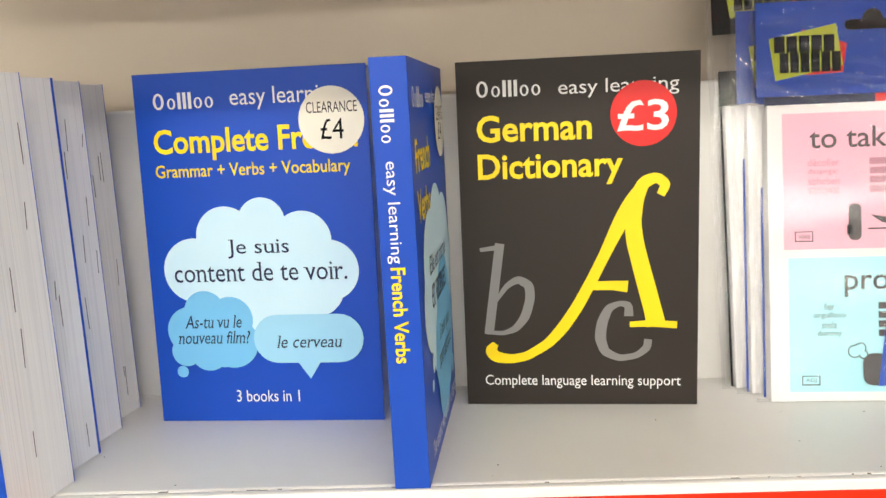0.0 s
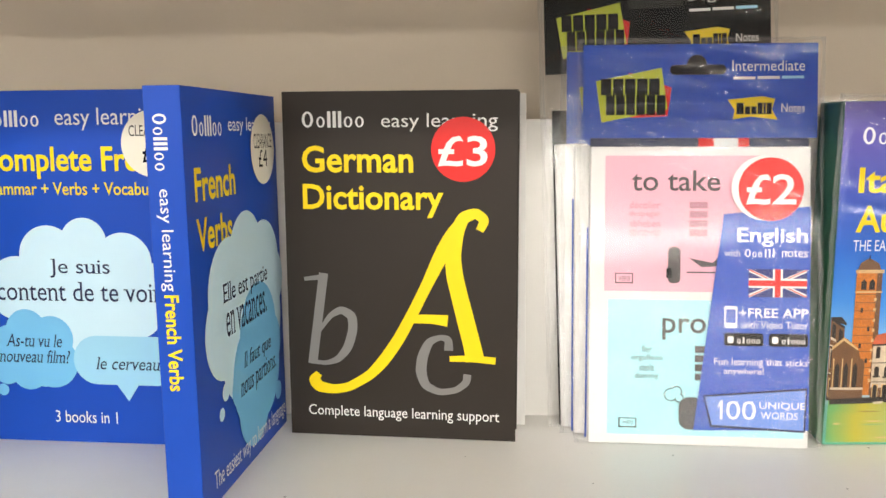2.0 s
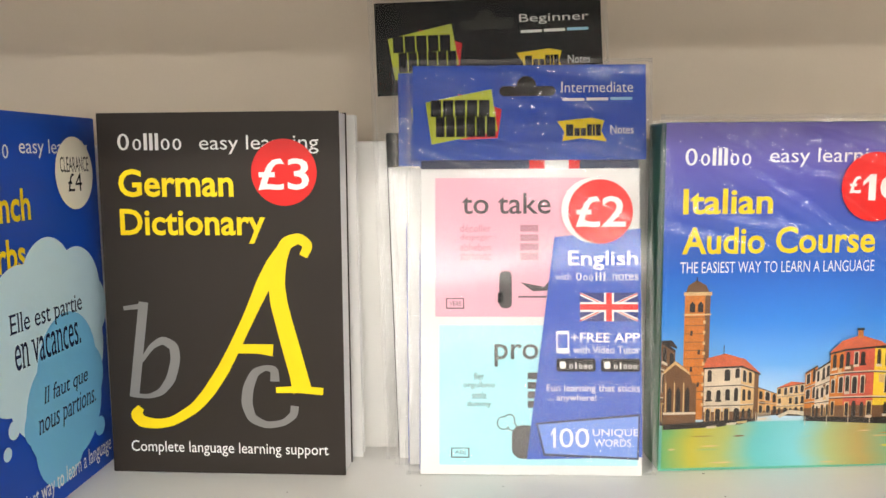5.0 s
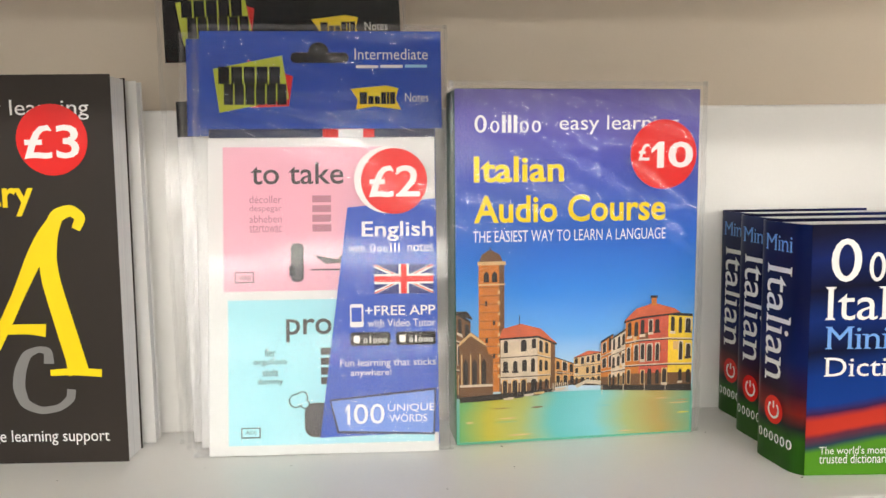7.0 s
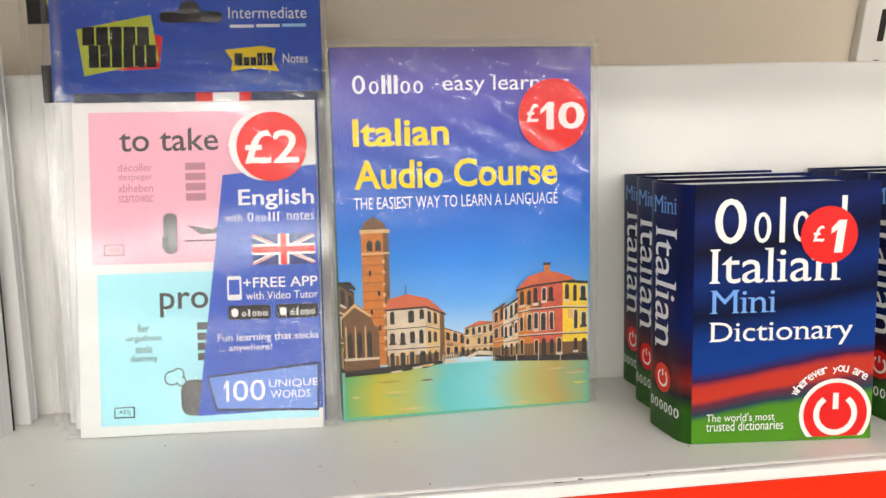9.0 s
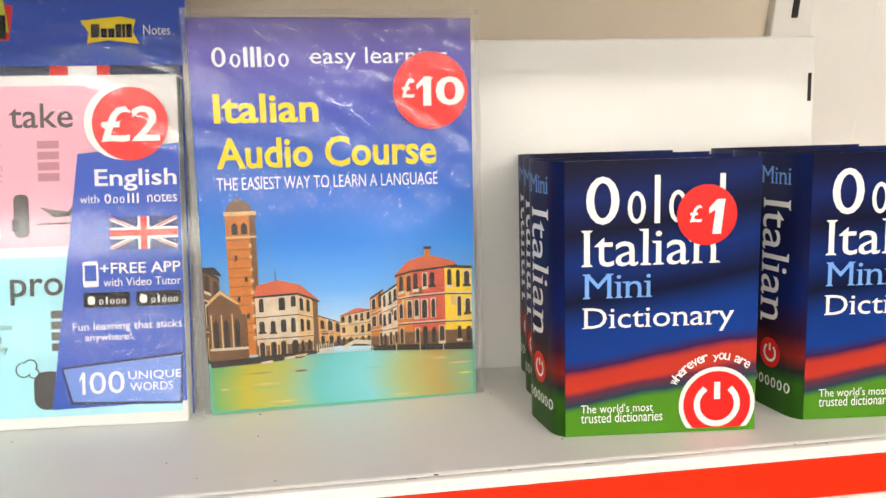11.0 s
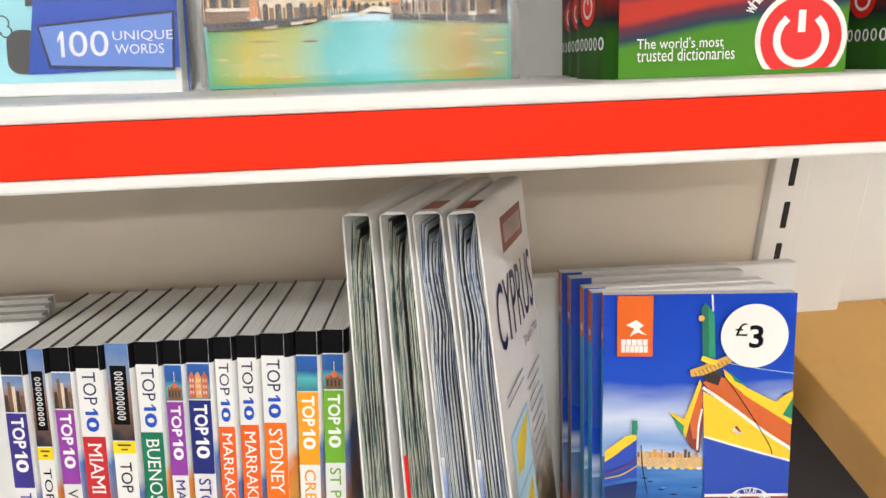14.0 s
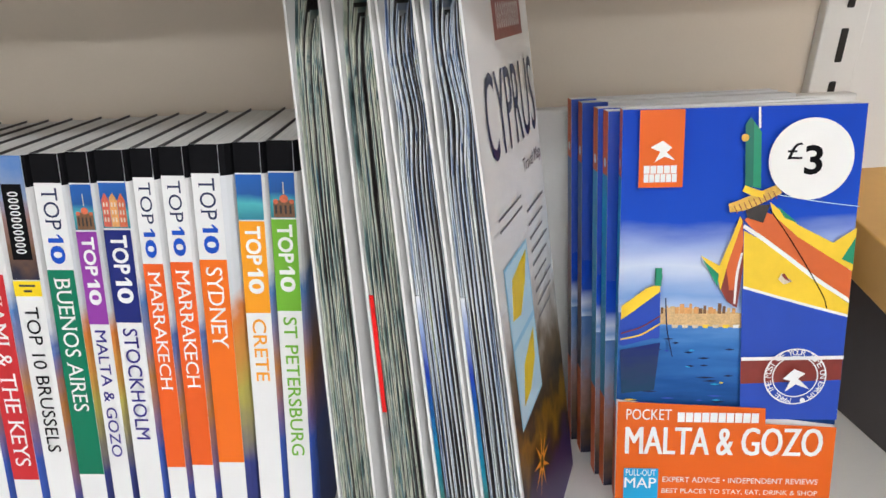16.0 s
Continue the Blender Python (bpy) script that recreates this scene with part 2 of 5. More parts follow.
PIC_CANAL = gradient("photo_canal_water", [(0.0, (0.16, 0.40, 0.14)), (0.12, (0.50, 0.44, 0.05)), (0.26, (0.42, 0.46, 0.14)), (0.40, (0.14, 0.50, 0.50)), (0.58, (0.22, 0.58, 0.62)), (0.72, (0.40, 0.46, 0.20)), (0.86, (0.46, 0.34, 0.10)), (1.0, (0.22, 0.44, 0.26))],
                     along=(1, 0, 0.0), wobble=0.22, scale=16, squash=(0.3, 1, 4))
PIC_MALTA_SKY = gradient("photo_sky", [(0.0, (0.55, 0.66, 0.80)), (0.1, (0.22, 0.36, 0.68)), (0.25, (0.60, 0.66, 0.80)), (0.38, (0.30, 0.38, 0.68)), (0.48, (0.018, 0.075, 0.50)), (1.0, (0.010, 0.055, 0.46))], wobble=0.16, scale=26, squash=(0.6, 1, 2.5))
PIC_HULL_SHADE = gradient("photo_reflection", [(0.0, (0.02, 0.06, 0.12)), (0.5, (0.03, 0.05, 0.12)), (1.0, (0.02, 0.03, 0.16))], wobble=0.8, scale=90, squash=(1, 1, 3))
PIC_WATER = gradient("photo_harbour", [(0.0, (0.010, 0.035, 0.14)), (0.35, (0.02, 0.09, 0.30)), (0.7, (0.05, 0.17, 0.46)), (1.0, (0.12, 0.28, 0.58))], wobble=0.6, scale=60, squash=(0.5, 1, 3))
PIC_MINI = gradient("cover_waves", [(0.0, (0.075, 0.247, 0.015)), (0.125, (0.075, 0.24, 0.015)), (0.15, (0.015, 0.045, 0.075)), (0.185, (0.12, 0.0225, 0.045)), (0.205, (0.495, 0.0375, 0.0188)),
                                    (0.255, (0.465, 0.0338, 0.0188)), (0.285, (0.0375, 0.0112, 0.06)), (0.32, (0.0045, 0.0375, 0.225)), (0.44, (0.00375, 0.03, 0.195)), (0.54, (0.00225, 0.0045, 0.0225)), (0.66, (0.003, 0.021, 0.15)),
                                    (0.78, (0.00225, 0.003, 0.0165)), (0.90, (0.00375, 0.0135, 0.105)), (1.0, (0.00225, 0.003, 0.0225))], along=(-0.11, 0, 1), wobble=0.16, scale=9, shift=0.045)
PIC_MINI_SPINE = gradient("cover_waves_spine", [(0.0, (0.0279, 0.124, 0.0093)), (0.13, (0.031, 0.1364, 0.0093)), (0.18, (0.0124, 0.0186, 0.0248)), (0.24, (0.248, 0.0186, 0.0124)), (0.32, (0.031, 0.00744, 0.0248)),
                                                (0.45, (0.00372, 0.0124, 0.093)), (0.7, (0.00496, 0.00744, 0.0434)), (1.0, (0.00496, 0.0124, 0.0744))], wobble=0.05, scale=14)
PIC_GREEN_SIDE = gradient("box_side_green", [(0.0, (0.05, 0.22, 0.08)), (0.4, (0.03, 0.13, 0.06)), (1.0, (0.03, 0.10, 0.09))], wobble=0.3, scale=25)
PIC_DUSK = gradient("photo_dusk_city", [(0.0, (0.03, 0.03, 0.05)), (0.25, (0.16, 0.09, 0.05)), (0.5, (0.30, 0.18, 0.16)), (0.7, (0.22, 0.28, 0.42)), (1.0, (0.10, 0.20, 0.45))], wobble=0.5, scale=120)
PIC_BEACH = gradient("photo_beach", [(0.0, (0.05, 0.22, 0.28)), (0.35, (0.10, 0.42, 0.45)), (0.55, (0.03, 0.10, 0.30)), (1.0, (0.03, 0.12, 0.42))], wobble=0.2, scale=90)
PIC_STREET = gradient("photo_street", [(0.0, (0.02, 0.02, 0.10)), (0.2, (0.06, 0.08, 0.32)), (0.42, (0.42, 0.18, 0.05)), (0.55, (0.10, 0.16, 0.40)), (0.64, (0.66, 0.66, 0.66)), (1.0, (0.72, 0.71, 0.70))], wobble=0.35, scale=45)
PIC_FLOWER = gradient("photo_flowers", [(0.0, (0.03, 0.012, 0.10)), (0.26, (0.035, 0.02, 0.08)), (0.36, (0.02, 0.016, 0.012)), (0.48, (0.22, 0.12, 0.01)), (0.56, (0.025, 0.02, 0.014)), (0.70, (0.16, 0.11, 0.05)), (0.86, (0.55, 0.50, 0.44)), (1.0, (0.80, 0.79, 0.76))], along=(0, 0.12, 0.95), wobble=0.42, scale=60)
# map print; the dark stops also paint in shade between the folds
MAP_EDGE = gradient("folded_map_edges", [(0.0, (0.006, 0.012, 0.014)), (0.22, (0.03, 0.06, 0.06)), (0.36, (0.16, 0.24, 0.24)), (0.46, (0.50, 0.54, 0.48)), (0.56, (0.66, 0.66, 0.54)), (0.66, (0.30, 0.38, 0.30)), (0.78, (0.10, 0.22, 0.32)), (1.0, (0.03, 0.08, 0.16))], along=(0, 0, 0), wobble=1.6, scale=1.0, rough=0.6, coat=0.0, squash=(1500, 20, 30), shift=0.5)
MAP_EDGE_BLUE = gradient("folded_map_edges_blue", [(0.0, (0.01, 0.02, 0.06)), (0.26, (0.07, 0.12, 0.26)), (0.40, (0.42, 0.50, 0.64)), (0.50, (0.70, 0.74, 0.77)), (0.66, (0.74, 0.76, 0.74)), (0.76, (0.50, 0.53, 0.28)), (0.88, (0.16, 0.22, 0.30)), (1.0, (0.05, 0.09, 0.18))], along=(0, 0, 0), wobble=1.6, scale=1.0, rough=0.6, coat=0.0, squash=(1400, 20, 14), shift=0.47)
PIC_STRIP = gradient("photo_strip_sea", [(0.0, (0.50, 0.16, 0.02)), (0.12, (0.45, 0.30, 0.05)), (0.25, (0.08, 0.16, 0.05)), (0.45, (0.02, 0.20, 0.30)), (0.75, (0.02, 0.05, 0.34)), (0.9, (0.30, 0.38, 0.62)), (1.0, (0.75, 0.76, 0.78))], wobble=0.1, scale=60)
PAGES = gradient("page_edges", [(0.0, (0.50, 0.50, 0.53)), (0.4, (0.74, 0.74, 0.75)), (1.0, (0.84, 0.83, 0.82))], along=(0, 0, 0), wobble=1.6, scale=1.0, rough=0.8, coat=0.0, squash=(25, 1500, 6), shift=0.5)
PAGES_TOP = gradient("page_tops", [(0.0, (0.56, 0.56, 0.55)), (0.5, (0.74, 0.74, 0.72)), (1.0, (0.82, 0.81, 0.80))], along=(0, 0, 0), wobble=1.6, scale=1.0, rough=0.75, coat=0.0, squash=(1500, 25, 6), shift=0.5)

FILM = bpy.data.materials.new("clear_film")
FILM.use_nodes = True
_nt = FILM.node_tree
_tr = _nt.nodes.new("ShaderNodeBsdfTransparent")
_tr.inputs[0].default_value = (0.97, 0.97, 0.97, 1)
_gl = _nt.nodes.new("ShaderNodeBsdfGlossy")
_gl.inputs["Roughness"].default_value = 0.12
_co = _nt.nodes.new("ShaderNodeTexCoord")
_mp = _nt.nodes.new("ShaderNodeMapping")
_mp.inputs["Rotation"].default_value = (0, 0.5, 0)
_mp.inputs["Scale"].default_value = (18, 18, 60)
_no = _nt.nodes.new("ShaderNodeTexNoise")
_no.inputs["Scale"].default_value = 1.0
_no.inputs["Detail"].default_value = 3
_bu = _nt.nodes.new("ShaderNodeBump")
_bu.inputs["Strength"].default_value = 0.04
_bu.inputs["Distance"].default_value = 0.003
_fr = _nt.nodes.new("ShaderNodeFresnel")
_fr.inputs["IOR"].default_value = 1.5
_mm = _nt.nodes.new("ShaderNodeMath")
_mm.operation = "MULTIPLY_ADD"
_mm.inputs[1].default_value = 1.2
_mm.inputs[2].default_value = 0.0
_mx = _nt.nodes.new("ShaderNodeMixShader")
_nt.links.new(_co.outputs["Object"], _mp.inputs["Vector"])
_nt.links.new(_mp.outputs[0], _no.inputs["Vector"])
_nt.links.new(_no.outputs["Fac"], _bu.inputs["Height"])
_nt.links.new(_bu.outputs[0], _gl.inputs["Normal"])
_nt.links.new(_bu.outputs[0], _fr.inputs["Normal"])
_nt.links.new(_fr.outputs[0], _mm.inputs[0])
_nt.links.new(_mm.outputs[0], _mx.inputs[0])
_nt.links.new(_tr.outputs[0], _mx.inputs[1])
_nt.links.new(_gl.outputs[0], _mx.inputs[2])
_nt.links.new(_mx.outputs[0], _nt.nodes["Material Output"].inputs[0])

FILM_SEAM = bpy.data.materials.new("milky_film")
FILM_SEAM.use_nodes = True
_nt = FILM_SEAM.node_tree
_tr = _nt.nodes.new("ShaderNodeBsdfTransparent")
_pb = _nt.nodes["Principled BSDF"]
_pb.inputs["Base Color"].default_value = (0.62, 0.62, 0.60, 1)
_pb.inputs["Roughness"].default_value = 0.12
_mx = _nt.nodes.new("ShaderNodeMixShader")
_mx.inputs[0].default_value = 0.15
_nt.links.new(_tr.outputs[0], _mx.inputs[1])
_nt.links.new(_pb.outputs[0], _mx.inputs[2])
_nt.links.new(_mx.outputs[0], _nt.nodes["Material Output"].inputs[0])


# ---- printing on a flat face ----
_glyphs = {}
# where a serif letter carries its serifs: across its width, and b foot, x small height, c capital height, a tall stem
SERIFS = {"I": "5b 5c", "l": "5b 3a", "i": "5b 2x", "n": "1b 9b 0x", "m": "0b 5b 9b 0x", "r": "1b 0x", "u": "0x 8x 9b", "d": "9b 8a", "h": "1b 9b 0a", "v": "0x 9x", "y": "0x 9x", "p": "0x",
          "M": "0b 9b 0c 9c", "D": "0b 0c", "T": "5b", "R": "0b 0c 9b", "A": "0b 9b", "B": "0b 0c", "H": "0b 9b 0c 9c", "K": "0b 9b 0c 9c", "N": "0b 0c 9c", "P": "0b 0c", "E": "0b 0c", "U": "0c 9c", "Y": "5b 0c 9c", "J": "5c"}


def lettering(s, slant=0.0, bold=0.0):
    cu = bpy.data.curves.new("lettering", "FONT")
    cu.body, cu.shear, cu.resolution_u, cu.offset = s, slant, 3, (0.0 if "M" in s else 0.7) * bold
    ob = bpy.data.objects.new("lettering", cu)
    me = bpy.data.meshes.new_from_object(ob)
    pts, faces = np.array([v.co[:2] for v in me.vertices]), [tuple(p.vertices) for p in me.polygons]
    bpy.data.objects.remove(ob)
    bpy.data.curves.remove(cu)
    bpy.data.meshes.remove(me)
    return pts, faces


def glyph_mesh(s, slant=0.0, bold=0.0, serif=False):
    """Triangles of a line of lettering, scaled to a unit box, and how many points its strokes have without the serifs."""
    key = (s, slant, bold, serif)
    if key not in _glyphs:
        pts, faces = lettering(s, slant, bold)
        n = len(pts)
        if serif:
            level = {"b": 0.0, "x": lettering("x")[0][:, 1].max(), "c": lettering("I")[0][:, 1].max(), "a": lettering("l")[0][:, 1].max()}
            extra = []
            for k, ch in enumerate(s):
                if ch not in SERIFS:
                    continue
                alone = lettering(ch)[0]
                end = lettering(s[:k + 1])[0][:, 0].max()
                wide = alone[:, 0].max() - alone[:, 0].min()
                for code in SERIFS[ch].split():
                    y, t = level[code[1]], 0.040 if code[1] == "b" else -0.040
                    x = end - wide + wide * (0.5 if wide < 0.2 else 0.06 + 0.0978 * int(code[0]))
                    l, r = (0.10, 0.10) if code[1] in "bc" else (0.12, 0.02)
                    q = len(pts) + len(extra)
                    extra += [(x - l + slant * y, y), (x + r + slant * y, y), (x + 0.7 * r + slant * (y + t), y + t), (x - 0.7 * l + slant * (y + t), y + t)]
                    faces.append((q, q + 1, q + 2, q + 3) if t > 0 else (q + 3, q + 2, q + 1, q))
            if extra:
                pts = np.vstack([pts, extra])
        lo, hi = pts.min(0), pts.max(0)
        _glyphs[key] = ((pts - lo) / np.maximum(hi - lo, 1e-6), faces, n)
    return _glyphs[key]


class Art:
    """Print on a face: u runs to the right and q down, both from 0 to 1."""

    def __init__(self, parent, corner, right, down, step=0.000025, lift=0.00006):
        self.parent, self.corner, self.right, self.down = parent, Vector(corner), Vector(right), Vector(down)
        self.normal = self.down.cross(self.right).normalized()
        self.step, self.lift = step, lift

    def at(self, u, q):
        return self.corner + self.right * u + self.down * q + self.normal * self.lift

    def sheet(self, name, points, faces, mat, layer=0):
        """One printed piece; each run of `layer` points lies a hair above the last."""
        self.lift += self.step
        me = bpy.data.meshes.new(name)
        places = []
        for i, (u, q) in enumerate(points):
            if layer and i and i % layer == 0:
                self.lift += 0.000006
            places.append(self.at(u, q))
        me.from_pydata(places, [], faces)
        me.materials.append(mat)
        ob = new(name, me)
        ob.parent = self.parent
        return ob

    def poly(self, name, points, mat):
        return self.sheet(name, points, [tuple(range(len(points)))], mat)

    def rect(self, name, u0, q0, u1, q1, mat, round=0.0):
        if not round:
            return self.poly(name, [(u0, q0), (u1, q0), (u1, q1), (u0, q1)], mat)
        aspect = self.right.length / self.down.length
        r = round * min(abs(u1 - u0), abs(q1 - q0) / aspect)
        pts = []
        for cu, cq, a0 in ((u1 - r, q0 + r * aspect, -90), (u1 - r, q1 - r * aspect, 0), (u0 + r, q1 - r * aspect, 90), (u0 + r, q0 + r * aspect, 180)):
            for k in range(7):
                a = radians(a0 + 15 * k)
                pts.append((cu + r * math.cos(a), cq + r * aspect * math.sin(a)))
        return self.poly(name, pts, mat)

    def ring(self, u, q, r, n=48):
        aspect = self.right.length / self.down.length
        return [(u + r * math.cos(2 * math.pi * k / n), q + r * aspect * math.sin(2 * math.pi * k / n)) for k in range(n)]

    def disc(self, name, u, q, r, mat, cut=False):
        pts = self.ring(u, q, r)
        if cut:
            pts = [(a, min(b, 0.985)) for a, b in pts]
        return self.poly(name, pts, mat)

    def cloud(self, name, discs, mat):
        for u, q, r in discs:
            self.poly(name, self.ring(u, q, r, 40), mat)

    def stroke(self, name, path, widths, mat):
        """A tapering pen stroke along a smoothed path."""
        aspect = self.right.length / self.down.length
        p = np.array(path, float)
        p[:, 1] /= aspect
        w = np.array(widths, float)
        t = np.linspace(0, len(p) - 1, 8 * (len(p) - 1) + 1)
        k = np.arange(len(p))
        c = np.stack([np.interp(t, k, p[:, 0]), np.interp(t, k, p[:, 1]), np.interp(t, k, w)], 1)
        for _ in range(6 if len(p) > 2 else 0):
            c[1:-1] = (c[:-2] + 2 * c[1:-1] + c[2:]) / 4
        d = np.gradient(c[:, :2], axis=0)
        d /= np.linalg.norm(d, axis=1)[:, None]
        nrm = np.stack([-d[:, 1], d[:, 0]], 1) * c[:, 2:3] / 2
        a, b = c[:, :2] + nrm, c[:, :2] - nrm
        pts = [(x, y * aspect) for x, y in np.vstack([a, b])]
        n = len(c)
        return self.sheet(name, pts, [(i, i + 1, n + i + 1, n + i) for i in range(n - 1)], mat)

    def text(self, s, u0, q0, u1, q1, mat, bold=0.0, slant=0.0, down=False, serif=False, name="lettering"):
        """A line of lettering that fills the box."""
        if bold and "M" in s:
            wide = abs(u1 - u0) if not down else abs(q1 - q0)
            for off in (-1, 1):
                e = off * bold * 0.11 * wide
                self.text(s, u0 + (0 if down else e), q0 + (e if down else 0), u1 + (0 if down else e), q1 + (e if down else 0), mat, 0.0, slant, down, serif, name)
        unit, faces, n = glyph_mesh(s, slant, bold, serif)
        if down:
            pts = [(u0 + (u1 - u0) * y, q0 + (q1 - q0) * x) for x, y in unit]
        else:
            pts = [(u0 + (u1 - u0) * x, q1 + (q0 - q1) * y) for x, y in unit]
        return self.sheet(name, pts, faces, mat, n)

    def mark(self, code, u0, q0, u1, q1, mat, down=False, fat=False, serif=False):
        """A trade mark as plain blocks: C capital, a tall, i thin, p hanging, x small."""
        width = {"C": 1.75 if serif else 1.0, "a": 0.7, "i": 0.36, "p": 0.8, "x": 0.95 if serif else 0.75}
        total = sum(width[c] for c in code)
        at = 0.0
        gap = 0.06 if fat else 0.12
        low = 0.22 if "p" in code else 0.0
        for c in code:
            pts, faces = [], []
            x0, x1 = (at + gap * width[c]) / total, (at + (1 - gap) * width[c]) / total
            at += width[c]
            y0, y1 = (0.0 if c == "p" else low), (1.0 if c in "Cai" else low + 0.68 * (1 - low))
            if c in "Cxp" and not fat:
                n, m0 = len(pts), 16
                xm, ym, rx, ry = (x0 + x1) / 2, (y0 + y1) / 2, (x1 - x0) / 2, (y1 - y0) / 2
                for k in range(m0):
                    a = 2 * math.pi * k / m0
                    pts += [(xm + rx * math.cos(a), ym + ry * math.sin(a)), (xm + 0.52 * rx * math.cos(a), ym + 0.74 * ry * math.sin(a))]
                faces += [(n + 2 * k, n + 2 * ((k + 1) % m0), n + 2 * ((k + 1) % m0) + 1, n + 2 * k + 1) for k in range(m0)]
                bars = []
            else:
                bars = [(x0, x1, y0, y1)]
            if c in "ai" and not fat:
                t = 0.5 * (x1 - x0) * (0.42 if c == "a" else 0.8)
                xm = (x0 + x1) / 2
                bars = [(xm - t, xm + t, y0, y1)]
            for a, b, c0, c1 in bars:
                n = len(pts)
                pts += [(a, c0), (b, c0), (b, c1), (a, c1)]
                faces.append((n, n + 1, n + 2, n + 3))
            if down:
                pts = [(u0 + (u1 - u0) * y, q0 + (q1 - q0) * x) for x, y in pts]
            else:
                pts = [(u0 + (u1 - u0) * x, q1 + (q0 - q1) * y) for x, y in pts]
            self.sheet("mark_block", pts, faces, mat)


def one(a, u0, q0, u1, q1, mat, down=False):
    """The numeral one, with its flag."""
    shape = [(0.0, 0.72), (0.55, 1.0), (1.0, 1.0), (1.0, 0.0), (0.45, 0.0), (0.45, 0.74), (0.0, 0.56)]
    if down:
        a.poly("lettering", [(u0 + (u1 - u0) * y, q0 + (q1 - q0) * x) for x, y in shape], mat)
    else:
        a.poly("lettering", [(u0 + (u1 - u0) * x, q1 + (q0 - q1) * y) for x, y in shape], mat)


def flag(a, u0, q0, u1, q1):
    """The union flag."""
    w, h = u1 - u0, q1 - q0

    def bar(x0, y0, x1, y1, t, mat):
        dx, dy = (x1 - x0), (y1 - y0)
        l = math.hypot(dx, dy * 0.5)
        nx, ny = -dy * 0.5 / l * t, dx / l * t * 2
        pts = [(x0 + nx, y0 + ny), (x1 + nx, y1 + ny), (x1 - nx, y1 - ny), (x0 - nx, y0 - ny)]
        a.poly("flag_bar", [(u0 + w * min(1, max(0, x)), q0 + h * min(1, max(0, y))) for x, y in pts], mat)

    for t, mat in ((0.055, INK_WHITE), (0.02, STICKER_RED)):
        bar(0, 0, 1, 1, t, mat)
        bar(0, 1, 1, 0, t, mat)
    for t, mat in ((0.085, INK_WHITE), (0.05, STICKER_RED)):
        a.rect("flag_bar", u0 + w * (0.5 - t), q0, u0 + w * (0.5 + t), q1, mat)
        a.rect("flag_bar", u0, q0 + h * (0.5 - 2 * t), u1, q0 + h * (0.5 + 2 * t), mat)


def house(a, u0, u1, top0, top1, foot0, foot1, mat, rows, cols, shade=0.0):
    """A printed house front in perspective: windows with surrounds and sills, ledges, eaves, a darker ground floor."""
    rnd = random.Random(int(u0 * 1000) + 7 * rows)

    def at(x, y):
        t, f = top0 + (top1 - top0) * x, foot0 + (foot1 - foot0) * x
        return (u0 + (u1 - u0) * x, t + (f - t) * y)

    def quad(name, x0, y0, x1, y1, m):
        a.poly(name, [at(x0, y0), at(x1, y0), at(x1, y1), at(x0, y1)], m)

    quad("house_front", 0, 0, 1, 1, mat)
    for k in range(3):
        x, y = rnd.uniform(0, 0.7), rnd.uniform(0.15, 0.8)
        quad("weathered_plaster", x, y, x + rnd.uniform(0.1, 0.3), y + rnd.uniform(0.03, 0.12), rnd.choice((PIC_BROWN, PIC_SAND, mat)))
    quad("ground_floor", 0, 0.78, 1, 1, PIC_BROWN)
    quad("water_stain", 0, 0.94, 1, 1, PIC_DARK)
    quad("eaves_shade", 0, 0, 1, 0.035, PIC_DARK)
    hh = 1 / rows
    for r in range(rows):
        if r:
            quad("printed_ledge", 0, hh * r - 0.012, 1, hh * r + 0.004, PIC_CREAM)
            quad("ledge_shade", 0, hh * r + 0.004, 1, hh * r + 0.018, PIC_DARK)
        for c in range(cols):
            if rnd.random() < 0.08:
                continue
            x, y = (c + 0.5 + rnd.uniform(-0.08, 0.08)) / cols, hh * (r + 0.50 + rnd.uniform(-0.03, 0.03))
            w, h = 0.27 / cols * rnd.uniform(0.75, 1.15), hh * rnd.uniform(0.26, 0.36)
            if rnd.random() < 0.6:
                quad("printed_surround", x - w * 1.4, y - h * 1.12, x + w * 1.4, y + h * 1.05, PIC_CREAM if r < rows - 1 else PIC_SAND)
            arch = [at(x - w, y + h), at(x - w, y - h * 0.7), at(x - w * 0.6, y - h), at(x + w * 0.6, y - h), at(x + w, y - h * 0.7), at(x + w, y + h)]
            a.poly("printed_window", arch, PIC_DARK)
            if rnd.random() < 0.4:
                quad("printed_balcony", x - w * 1.5, y + h * 0.7, x + w * 1.5, y + h * 1.02, rnd.choice((PIC_CREAM, PIC_DARK)))
    if shade:
        quad("shaded_corner", 1 - shade, 0.035, 1, 0.94, PIC_BROWN)


def power(a, u, q, r):
    """A power symbol: an open ring and a short bar."""
    aspect = a.right.length / a.down.length
    path = [(u + r * math.sin(radians(t)), q - r * aspect * math.cos(radians(t))) for t in range(38, 325, 22)]
    a.stroke("power_symbol", path, [r * 0.30] * len(path), INK_WHITE)
    a.rect("power_symbol", u - r * 0.15, q - r * aspect * 1.12, u + r * 0.15, q - r * aspect * 0.25, INK_WHITE)


